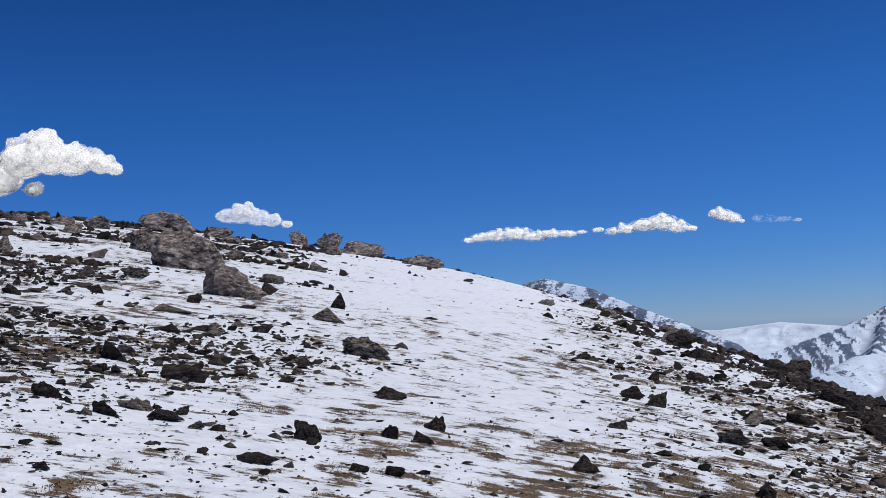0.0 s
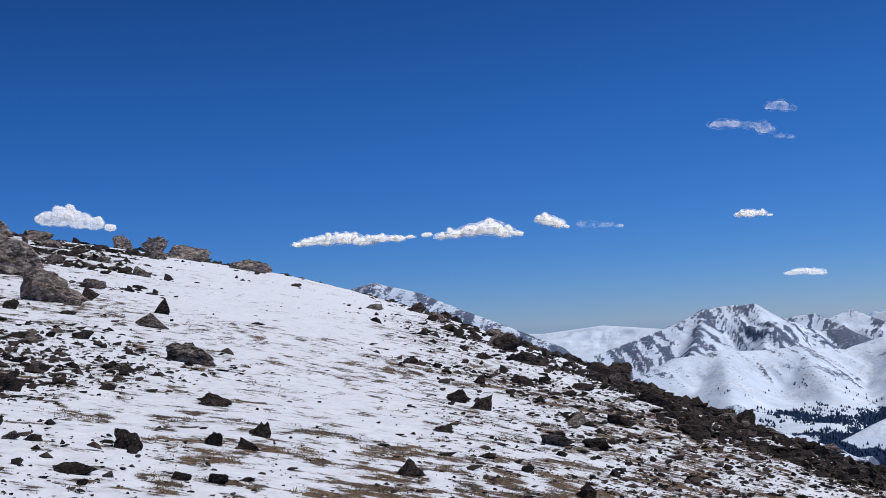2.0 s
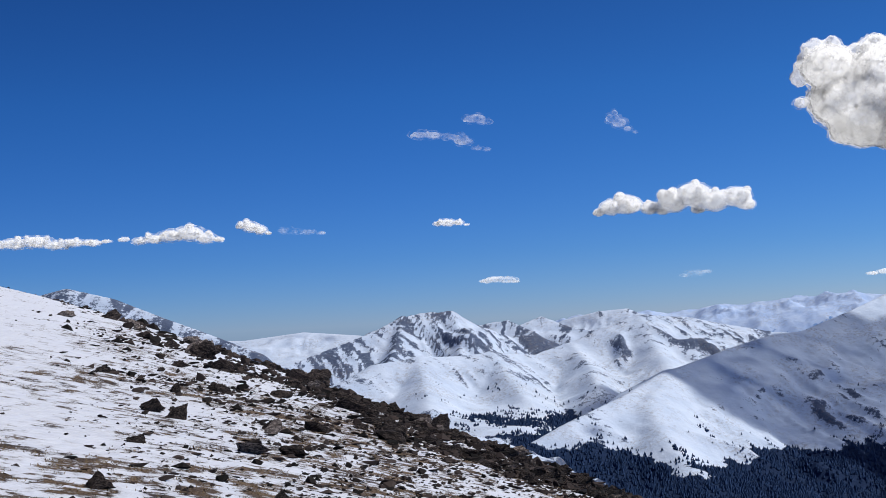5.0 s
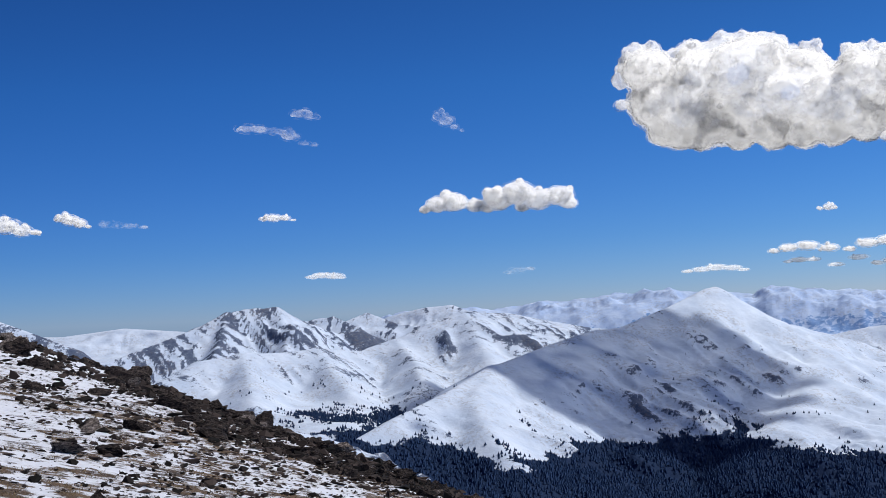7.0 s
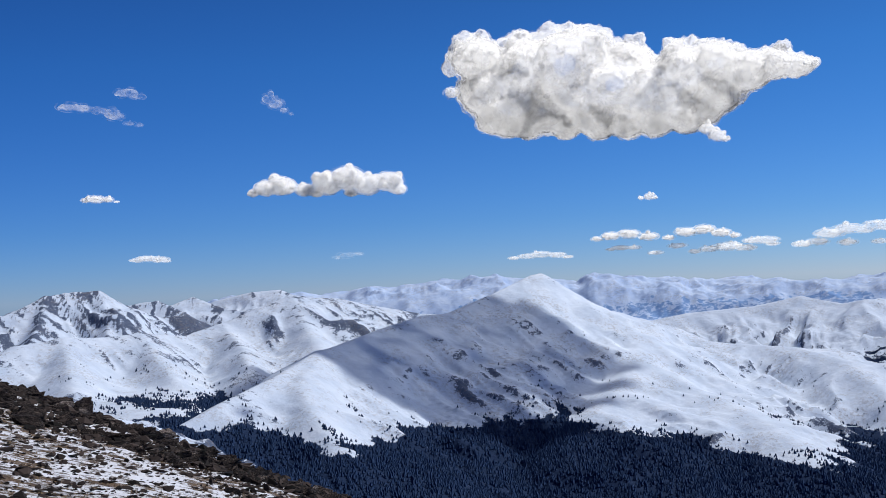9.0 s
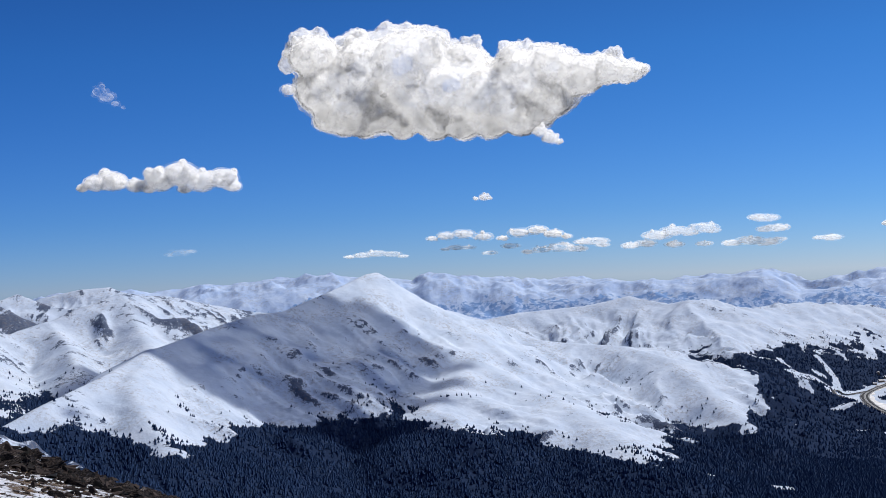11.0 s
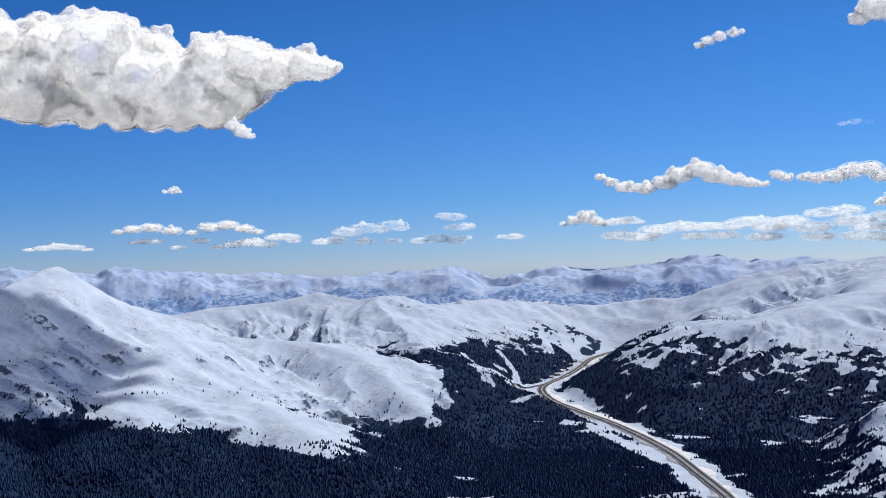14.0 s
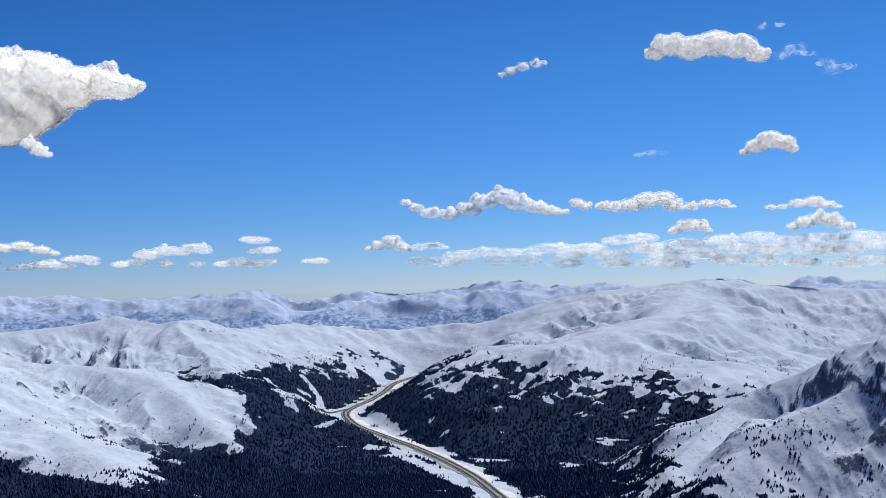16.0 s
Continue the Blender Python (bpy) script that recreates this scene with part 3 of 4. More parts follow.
QOWN = OWNER[:, :-1]
VERTS = np.stack([GX, GY, GZ], axis=-1).reshape(-1, 3)
# true normals, so that no seam shows between the pieces
du = np.stack([np.roll(a, -1, 0) - np.roll(a, 1, 0) for a in (GX, GY, GZ)], -1)
dv = np.stack([np.gradient(a, axis=1) for a in (GX, GY, GZ)], -1)
NORMAL = np.cross(du, dv)
NORMAL *= np.sign(NORMAL[..., 2:3])
NORMAL = (NORMAL / np.linalg.norm(NORMAL, axis=-1, keepdims=True)).reshape(-1, 3)


def piece(name, pick, material, label, category, kind):
    q = QUADS[pick]
    used, inverse = np.unique(q, return_inverse=True)
    me = mesh_from(name, VERTS[used], inverse.reshape(-1, 4), material, True,
                   {"wood": WOOD.ravel()[used], "rock": ROCKY.ravel()[used], "bare": BARE.ravel()[used]})
    me.normals_split_custom_set_from_vertices(NORMAL[used])
    return tagged(new(name, me), label, category, "", kind)


QR = RR[:, :-1]
hill = (QOWN == 0) & (QR < 420)
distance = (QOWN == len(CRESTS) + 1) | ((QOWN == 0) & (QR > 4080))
piece("ground", hill, HILL, "snowy summit slope with dry grass and gravel showing through", "ground", "structure")
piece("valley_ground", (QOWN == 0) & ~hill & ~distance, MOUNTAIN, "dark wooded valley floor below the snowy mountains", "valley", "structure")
TELL = {
    "snowy_shoulder": "snowy mountain shoulder with rock showing through",
    "far_plateau": "flat-topped snowy mountain far beyond the rocky peak",
    "rocky_mountain": "craggy grey mountain with snow-filled gullies",
    "round_mountain": "rounded snowy mountain with gullied cliffs over a bowl",
    "pyramid_mountain": "pyramid-shaped snowy mountain with a shaded bowl and wooded foot",
    "knoll_mountain": "snowy mountain with a rocky knoll above wooded slopes",
    "rolling_plateau": "broad rolling snowfields above a ragged treeline",
    "forked_mountain": "steep snowy mountain with dark rocky ribs and a gully",
}
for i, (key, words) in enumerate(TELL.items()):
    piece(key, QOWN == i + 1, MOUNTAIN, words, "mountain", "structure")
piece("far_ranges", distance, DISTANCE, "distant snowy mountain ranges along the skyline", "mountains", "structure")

# ---- woods ----


def triangles_on(template_v, template_f, places, sizes, turns, lean=None):
    """Copies of a small shape as one array of corners and faces."""
    c, s = np.cos(turns)[:, None], np.sin(turns)[:, None]
    tv = np.asarray(template_v, float)
    x = tv[None, :, 0] * sizes[:, 0:1]
    y = tv[None, :, 1] * sizes[:, 1:2]
    z = tv[None, :, 2] * sizes[:, 2:3]
    v = np.stack([x * c - y * s, x * s + y * c, z], -1) + places[:, None, :]
    f = np.asarray(template_f)[None] + (np.arange(len(places)) * len(tv))[:, None, None]
    return v.reshape(-1, 3), f.reshape(-1, np.asarray(template_f).shape[1])


def woods():
    rng = np.random.default_rng(5)
    n = 330000
    a = np.radians(rng.uniform(16, 86, n))
    r = np.sqrt(rng.uniform(1450 ** 2, 3750 ** 2, n))
    r = np.where(rng.random(n) < 0.35, np.sqrt(rng.uniform(1500 ** 2, 2300 ** 2, n)), r)
    X, Y = np.sin(a) * r, np.cos(a) * r
    Z, _, _, rd = land(X, Y)
    w = wooded(X, Y, Z, rd)
    line = np.interp(np.degrees(a), *TREELINE)
    stray = 0.4 * step(75, 0, Z - line) * step(0.0, 0.45, fbm(X / 55, Y / 55, 103, 4)) * step(0.0, 0.3, fbm(X / 16, Y / 16, 107, 2)) * (rd > 40)
    keep = rng.random(n) < np.maximum(w ** 1.5 * 0.72, stray)
    X, Y, Z, w = X[keep], Y[keep], Z[keep], w[keep]
    h = rng.uniform(3.5, 7.0, len(X)) * (0.8 + 0.2 * w)
    wide = h * rng.uniform(0.28, 0.42, len(X))
    k = 5
    ang = np.arange(k) * 2 * np.pi / k
    low = [(np.cos(q), np.sin(q), 0.08) for q in ang]
    tv = low + [(0.0, 0.0, 1.0)]
    tf = [(i, (i + 1) % k, k) for i in range(k)]
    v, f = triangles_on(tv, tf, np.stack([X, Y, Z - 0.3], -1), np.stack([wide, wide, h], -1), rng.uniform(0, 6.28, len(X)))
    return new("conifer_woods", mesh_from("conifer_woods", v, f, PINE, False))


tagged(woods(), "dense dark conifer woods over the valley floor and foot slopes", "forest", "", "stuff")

# ---- the motorway in the valley ----


def glide(pts, n):
    """A smooth line of n points through the given ones."""
    pts = [np.array(p) for p in pts]
    out = []
    for k in range(len(pts) - 1):
        p0, p1, p2, p3 = pts[max(k - 1, 0)], pts[k], pts[k + 1], pts[min(k + 2, len(pts) - 1)]
        for s in np.linspace(0, 1, n, endpoint=False):
            out.append(0.5 * (2 * p1 + (p2 - p0) * s + (2 * p0 - 5 * p1 + 4 * p2 - p3) * s ** 2 + (3 * p1 - p0 - 3 * p2 + p3) * s ** 3))
    return np.array(out + [pts[-1]])


CENTRE = glide(ROAD, 14)


def strip(name, line, offset, width, lift, material, ragged=0.0, seed=0, thick=0.6):
    """A ribbon with thickness along a line."""
    t = np.gradient(line[:, :2], axis=0)
    t /= np.linalg.norm(t, axis=1, keepdims=True)
    side = np.stack([t[:, 1], -t[:, 0]], -1)
    s = np.arange(len(line))
    l_off = offset - width / 2 + ragged * fbm(s / 5.0, s * 0 + 1.5, seed, 3)
    r_off = offset + width / 2 + ragged * fbm(s / 5.0, s * 0 + 8.5, seed + 3, 3)
    z = line[:, 2] + lift
    rings = [np.column_stack([line[:, :2] + side * o[:, None], z + dz]) for o, dz in ((l_off, -thick), (l_off, 0), (r_off, 0), (r_off, -thick))]
    n = len(line)
    v = np.concatenate(rings)
    f = [(a * n + i, a * n + i + 1, (a + 1) * n + i + 1, (a + 1) * n + i) for a in range(3) for i in range(n - 1)]
    return mesh_from(name, v, f, material)


road = tagged(new("road"), "grey two-carriageway mountain motorway between ploughed snow banks", "road", "", "structure")
part("verge", strip("verge", CENTRE, 3.0, 36, 0.6, VERGE, 22, 31, 1.5), road, "ragged strip of ploughed snow")
part("shoulder", strip("shoulder", CENTRE, 0.0, 21, 0.9, GRAVEL, 3, 35), road, "gravel and slush at the road's edge")
part("carriageway", strip("carriageway", CENTRE, -5.2, 7, 1.2, ASPHALT), road)
part("carriageway", strip("carriageway", CENTRE, 5.2, 7, 1.2, ASPHALT), road)
for o in (-8.4, -2.0, 2.0, 8.4):
    part("edge_line", strip("edge_line", CENTRE, o, 0.7, 1.25, LINE, thick=0.04), road, "worn white edge line")

# the junction at the bend: a ramp, a service road and the lodges of the ski area


def lay(points, n=10):
    line = glide([(p.x, p.y, 0.0) for p in points], n)
    line[:, 2] = land(line[:, 0], line[:, 1])[0]
    return line


ramp = tagged(new("slip_road"), "grey slip road looping beside the motorway bend", "road", "", "structure")
RAMP = lay([spot(59.95, 3060), spot(59.2, 2970), spot(58.75, 2990), spot(58.55, 3110), spot(58.8, 3230), spot(59.4, 3290), spot(60.0, 3330)])
part("shoulder", strip("shoulder", RAMP, 0, 14, 1.2, GRAVEL, 2, 41), ramp)
part("lane", strip("lane", RAMP, 0, 7, 1.6, ASPHALT), ramp)
upper = tagged(new("pass_road"), "narrow pass road climbing away from the lodges", "road", "", "structure")
UPPER = lay([spot(61.5, 3610), spot(62.3, 3640), spot(63.2, 3560), spot(64.0, 3480), spot(64.6, 3470)])
part("shoulder", strip("shoulder", UPPER, 0, 16, 1.2, VERGE, 5, 43), upper)
part("lane", strip("lane", UPPER, 0, 6, 1.6, ASPHALT), upper)


def lodge(x, y, w, d, h, turn, seed):
    """A small gabled building: walls, two roof slopes, a row of windows."""
    z = float(land(np.array([x]), np.array([y]))[0][0])
    ob = tagged(new("lodge"), "small dark timber lodge with a snowy gable roof", "building", "ski lodges")
    ob.matrix_world = pose(x, y, z, 0, 0, turn)
    bm = bmesh.new()
    a, b = w / 2, d / 2
    ring = [(-a, -b), (a, -b), (a, b), (-a, b)]
    low = [bm.verts.new((p, q, -2)) for p, q in ring]
    top = [bm.verts.new((p, q, h)) for p, q in ring]
    peak = [bm.verts.new((-a, 0, h + d * 0.4)), bm.verts.new((a, 0, h + d * 0.4))]
    for i in range(4):
        bm.faces.new((low[i], low[(i + 1) % 4], top[(i + 1) % 4], top[i]))
    bm.faces.new((top[0], top[3], peak[0]))
    bm.faces.new((top[2], top[1], peak[1]))
    me = bpy.data.meshes.new("wall")
    bm.to_mesh(me)
    bm.free()
    me.materials.append(WALLS)
    part("wall", me, ob)
    for side in (-1, 1):
        v = [(-a - 0.6, side * (b + 0.6), h - 0.5), (a + 0.6, side * (b + 0.6), h - 0.5), (a + 0.6, 0, h + d * 0.4 + 0.1), (-a - 0.6, 0, h + d * 0.4 + 0.1)]
        v = v + [(p, q, r + 0.5) for p, q, r in v]
        f = [(0, 1, 2, 3), (4, 5, 6, 7), (0, 1, 5, 4), (1, 2, 6, 5), (2, 3, 7, 6), (3, 0, 4, 7)]
        part("roof_slope", mesh_from("roof_slope", v, f, VERGE, False), ob, "snow-covered roof")
    for k in range(3):
        px = -a + w * (k + 0.5) / 3
        v = [(px - 0.6, -b - 0.08, 1.2), (px + 0.6, -b - 0.08, 1.2), (px + 0.6, -b - 0.08, 2.6), (px - 0.6, -b - 0.08, 2.6)]
        v = v + [(p, q + 0.1, r) for p, q, r in v]
        part("window", mesh_from("window", v, [(0, 1, 2, 3), (4, 5, 6, 7), (0, 1, 5, 4), (1, 2, 6, 5), (2, 3, 7, 6), (3, 0, 4, 7)], ASPHALT, False), ob)
    return ob


for k, (a_deg, far) in enumerate([(60.25, 3440), (60.5, 3480), (60.7, 3540), (60.95, 3560), (60.4, 3560), (61.1, 3640), (60.85, 3650), (61.3, 3700)]):
    q = spot(a_deg, far)
    lodge(q.x, q.y, 9 + (k * 5) % 7, 6 + k % 3, 3.5 + k % 2, 20 * k - 50, k)

# ---- rocks on the summit slope ----


def rock_mesh(seed, corners=10, cuts=2, material=None, jagged=0.05):
    """A broken block: flat faces between sharp corners, chipped and pitted."""
    rng = np.random.default_rng(seed)
    bm = bmesh.new()
    for k in range(corners):   # two or three blocks grown together
        p = rng.normal(size=3)
        p *= rng.uniform(0.45, 1.15) / np.linalg.norm(p)
        bm.verts.new(p * np.array([0.9, 0.8, 0.9 - 0.25 * (k % 3)]) + np.array([0.75 * (k % 3 - 1), 0.2 * (k % 2), 0]))
    hull = bmesh.ops.convex_hull(bm, input=bm.verts)
    bmesh.ops.delete(bm, geom=[g for g in hull["geom_interior"] if isinstance(g, bmesh.types.BMVert)], context="VERTS")
    bmesh.ops.subdivide_edges(bm, edges=bm.edges, cuts=cuts, use_grid_fill=True)
    bmesh.ops.triangulate(bm, faces=bm.faces)
    off = Vector(rng.uniform(-50, 50, 3))
    for v in bm.verts:
        p = v.co.copy()
        notch = 1 - abs(noise.noise(p * 1.9 + off)) * 2
        v.co = p * (1 - jagged * 0.75 * max(notch, 0) ** 2 + jagged * noise.noise(p * 2.6 - off) + 0.10 * noise.noise(p * 5 + off) + 0.06 * noise.noise(p * 11 + off))
    lo, hi = min(v.co.z for v in bm.verts), max(v.co.z for v in bm.verts)
    wide = max(v.co.x for v in bm.verts) - min(v.co.x for v in bm.verts)
    for v in bm.verts:
        v.co.z = (v.co.z - lo) / (hi - lo) * 1.45 - 0.45
        taper = (1 - 0.25 * max(v.co.z, 0)) / wide
        v.co.x, v.co.y = v.co.x * taper, v.co.y * taper
    for f in bm.faces:
        f.smooth = False
    me = bpy.data.meshes.new("rock")
    bm.to_mesh(me)
    bm.free()
    me.materials.append(material)
    return me


BLOCKS = {m: [rock_mesh(100 + k, 11, 3, m, 0.14) for k in range(12)] for m in (ROCK, DARK_ROCK)}
CRAGS = {m: [rock_mesh(200 + k, 16, 5, m, 0.30) for k in range(10)] for m in (ROCK, DARK_ROCK)}


def ground_at(x, y):
    X, Y = np.array([x]), np.array([y])
    return float((hillside(X, Y) + hill_relief(X, Y))[0])


def place_rock(x, y, w, h, seed, label):
    """A rock bedded in the snow: large ones lie flat, small ones as the frost left them."""
    rng = random.Random(seed)
    pale = (w > 1.0 and x < 0) or rng.random() < (0.45 if x < 0 else 0.12)
    me = rng.choice((CRAGS if w > 0.9 or rng.random() < 0.6 else BLOCKS)[ROCK if pale else DARK_ROCK])
    lean = 9 if w > 0.9 else 18
    ob = new("rock", me)
    ob.matrix_world = pose(x, y, ground_at(x, y), rng.uniform(-lean, lean), rng.uniform(-lean, lean), rng.choice((0, 180)) + rng.uniform(-30, 30)) @ Matrix.Diagonal((w * 1.15, w * rng.uniform(0.6, 0.95), h * (1.1 if w > 0.9 else 0.85), 1))
    return tagged(ob, label, "rock", "rocks on the summit slope")


ROCKS_FAR = [(-9.34, 48.84, 2.97, 1.4), (-5.98, 37.71, 1.79, 0.94), (-5.32, 39.83, 0.62, 0.51), (-13.95, 61.28, 1.61, 1.02), (-32.11, 155.25, 6.78, 2.17), (-23.0, 135.89, 4.36, 1.18), (-26.79, 102.79, 2.86, 0.91), (-29.19, 100.48, 2.32, 0.63), (-30.1, 93.81, 1.6, 0.5), (-15.69, 47.33, 0.55, 0.64), (-22.22, 205.46, 3.18, 2.12), (-17.57, 205.29, 4.93, 2.47), (-8.71, 145.9, 5.0, 1.5), (-2.26, 138.43, 4.14, 1.18), (-1.61, 25.98, 0.99, 0.35), (-2.9, 32.9, 0.77, 0.42), (-3.13, 38.35, 0.62, 0.43), (-4.67, 15.64, 0.33, 0.23), (-3.56, 18.69, 0.77, 0.37), (-5.11, 20.14, 0.56, 0.32), (-1.59, 15.1, 0.29, 0.33), (-1.93, 13.48, 0.41, 0.18), (-1.62, 13.47, 0.1, 0.09), (-0.79, 19.8, 0.5, 0.2), (-0.72, 16.05, 0.24, 0.19)]
ROCKS_NEAR = [(-0.17, 17.15, 0.3, 0.23), (-0.32, 15.99, 0.3, 0.15), (-3.86, 15.1, 0.37, 0.18), (-4.0, 14.83, 0.13, 0.1), (-3.61, 15.65, 0.41, 0.15), (-3.26, 15.24, 0.41, 0.14), (-0.94, 13.82, 0.23, 0.1), (-0.58, 13.92, 0.26, 0.13), (-6.34, 33.64, 0.52, 0.29), (-9.42, 40.32, 1.23, 0.32), (-8.5, 32.42, 0.57, 0.28), (-6.08, 46.72, 1.04, 0.32), (3.91, 25.35, 0.41, 0.37), (3.59, 26.38, 0.45, 0.27), (2.55, 20.5, 0.38, 0.17), (3.39, 33.35, 0.37, 0.2), (4.74, 30.93, 0.32, 0.24), (1.51, 15.82, 0.36, 0.21), (3.78, 16.31, 0.27, 0.23), (5.73, 25.51, 0.51, 0.31), (7.22, 27.54, 0.56, 0.34), (4.42, 21.24, 0.55, 0.24), (5.19, 21.95, 0.5, 0.23)]
ROCKS_EDGE = [(9.02, 28.37, 0.89, 0.53), (9.14, 53.31, 1.24, 0.97), (6.47, 41.47, 0.89, 0.36), (10.16, 94.63, 1.79, 0.98), (5.58, 72.72, 1.43, 0.5), (10.31, 83.12, 1.43, 0.79), (8.66, 45.59, 1.19, 0.59), (1.66, 91.37, 1.01, 0.39), (-5.15, 53.43, 0.59, 0.23), (-0.41, 38.47, 0.43, 0.16), (-4.45, 28.47, 0.37, 0.22), (-5.0, 33.86, 0.49, 0.26), (-5.51, 18.65, 0.3, 0.18), (-10.0, 31.1, 0.22, 0.25), (-6.21, 30.0, 0.91, 0.34), (-1.53, 12.2, 0.15, 0.07), (-11.69, 203.24, 3.48, 1.39), (-18.12, 58.61, 1.15, 0.42)]
ROCKS_RIM = [(9.24, 54.19, 1.41, 1.03), (19.06, 73.17, 2.26, 1.29), (11.6, 40.53, 1.26, 0.61), (9.32, 29.0, 1.03, 0.6), (12.33, 35.13, 0.95, 0.54), (11.39, 26.1, 0.53, 0.63), (5.86, 26.29, 0.5, 0.3), (4.48, 21.72, 0.56, 0.24), (10.94, 27.04, 0.5, 0.3), (14.47, 30.52, 0.66, 0.29), (10.74, 35.88, 0.96, 0.41), (8.9, 37.84, 0.93, 0.43), (6.41, 34.36, 0.74, 0.45), (10.76, 29.33, 0.66, 0.35)]
SET_ROCKS = ROCKS_FAR + ROCKS_NEAR + [(x, y, w * 0.9, h * 0.62) for x, y, w, h in ROCKS_EDGE + ROCKS_RIM]
for k, (x, y, w, h) in enumerate(SET_ROCKS):
    words = "large weathered granite outcrop on the snowy slope" if w > 1.5 else "dark angular boulder among the rim rocks" if x > 5 else "weathered granite rock bedded in snow"
    place_rock(x, y, w, h, 900 + k, words)


def scatter_sites():
    """Where loose rocks lie: thick along the rim of the slope and on its upper part, few on the open snow."""
    rng = np.random.default_rng(12)
    n = 250000
    a = np.radians(rng.uniform(-21, 36, n))
    r = np.exp(rng.uniform(np.log(9), np.log(215), n))
    X, Y = np.sin(a) * r, np.cos(a) * r
    deg = np.degrees(a)
    rim = np.interp(deg, [-20, -5, 2, 6, 10, 15, 20, 25, 30, 36], [175, 205, 190, 140, 105, 75, 58, 48, 42, 38])
    q = r / rim
    band = step(0.4, 0.75, q) * step(1.2, 0.95, q) * step(3, 9, deg) * (1 - 0.7 * step(55, 110, r))
    upper = step(5, -12, deg) * step(0.05, 0.13, q) * step(1.15, 1.0, q)
    patch = step(0.0, 0.3, fbm(X / 6, Y / 6, 51, 3))
    w = 0.03 + 0.34 * band * (0.3 + 0.7 * patch) + 0.34 * upper * patch + 0.42 * step(8, 16, deg) * step(42, 26, r) + 0.22 * step(3, 9, deg) * step(80, 50, r)
    clear = step(-7, -3, deg) * step(6, 2, deg) * step(0.13, 0.2, q) * step(0.95, 0.8, q)
    w = w * (1 - 0.93 * clear) * (0.35 + 0.65 * patch)
    keep = rng.random(n) < w * 0.8
    return X[keep], Y[keep], r[keep], (band + 0.4 * upper)[keep], rng


SX, SY, SR, SB, RNG = scatter_sites()
size = SR / 2336 * np.minimum(np.exp(RNG.normal(np.log(7.0), 0.66, len(SX))), 36) * (0.85 + 0.5 * SB)
size = np.clip(size, 0.03, 1.8)
order = np.argsort(-size / SR)
for k in order[:300]:
    w = float(size[k])
    place_rock(float(SX[k]), float(SY[k]), w, w * RNG.uniform(0.22, 0.48), 5000 + int(k), "dark angular boulder among the rim rocks" if SB[k] > 0.6 else "weathered granite rock bedded in snow")


def small_stones(picked):
    """The many loose stones between the rocks, as one mesh."""
    rng = np.random.default_rng(3)
    shapes = []
    for _ in range(9):   # angular chips
        bm = bmesh.new()
        for _ in range(9):
            p = rng.normal(size=3)
            bm.verts.new(p / np.linalg.norm(p) * rng.uniform(0.35, 0.62))
        hull = bmesh.ops.convex_hull(bm, input=bm.verts)
        bmesh.ops.delete(bm, geom=[g for g in hull["geom_interior"] if isinstance(g, bmesh.types.BMVert)], context="VERTS")
        bm.verts.index_update()
        shapes.append((np.array([v.co[:] for v in bm.verts]), np.array([[v.index for v in f.verts] for f in bm.faces])))
        bm.free()
    verts, faces, count = [], [], 0
    X, Y, w = SX[picked], SY[picked], size[picked]
    Z = hillside(X, Y) + hill_relief(X, Y)
    which = rng.integers(0, len(shapes), len(w))
    for k, (tv, tf) in enumerate(shapes):
        at = np.flatnonzero(which == k)
        v, f = triangles_on(tv, tf, np.stack([X[at], Y[at], Z[at] + 0.08 * w[at]], -1), np.stack([w[at] * 1.25, w[at] * rng.uniform(0.5, 0.9, len(at)), w[at] * rng.uniform(0.35, 0.85, len(at))], -1), rng.normal(0, 0.6, len(at)))
        verts.append(v)
        faces.append(f + count)
        count += len(v)
    return new("loose_stones", mesh_from("loose_stones", np.concatenate(verts), np.concatenate(faces), STONES, False))


tagged(small_stones(order[300:]), "small broken stones scattered over snow and gravel", "stones", "", "stuff")


def tufts():
    """Dry grass standing out of the snow where the ground shows."""
    rng = np.random.default_rng(8)
    n = 90000
    a = np.radians(rng.uniform(-20, 36, n))
    r = np.exp(rng.uniform(np.log(9), np.log(60), n))
    X, Y = np.sin(a) * r, np.cos(a) * r
    keep = np.flatnonzero(bareness(X, Y) > 0.55)[:12000]
    X, Y, r = X[keep], Y[keep], r[keep]
    k = 5
    X, Y = np.repeat(X, k) + rng.normal(0, 0.05, len(keep) * k), np.repeat(Y, k) + rng.normal(0, 0.05, len(keep) * k)
    h = rng.uniform(0.015, 0.045, len(X))
    lean, turn = rng.uniform(0.5, 1.8, len(X)), rng.uniform(0, 6.28, len(X))
    Z = hillside(X, Y) + hill_relief(X, Y) - 0.01
    base = np.stack([X, Y, Z], -1)
    side = np.stack([np.cos(turn), np.sin(turn), 0 * turn], -1) * 0.008
    tip = base + np.stack([-np.sin(turn) * lean * h, np.cos(turn) * lean * h, h], -1)
    v = np.stack([base - side, base + side, tip], 1).reshape(-1, 3)
    return new("dry_grass", mesh_from("dry_grass", v, np.arange(len(v)).reshape(-1, 3), STRAW, False))


tagged(tufts(), "tufts of dry straw-coloured grass poking through thin snow", "grass", "", "stuff")

# ---- clouds ----


def ball(level):
    bm = bmesh.new()
    bmesh.ops.create_icosphere(bm, subdivisions=level, radius=1.0)
    v = np.array([p.co[:] for p in bm.verts])
    f = np.array([[p.index for p in q.verts] for q in bm.faces])
    bm.free()
    return v, f


BALL = ball(2)


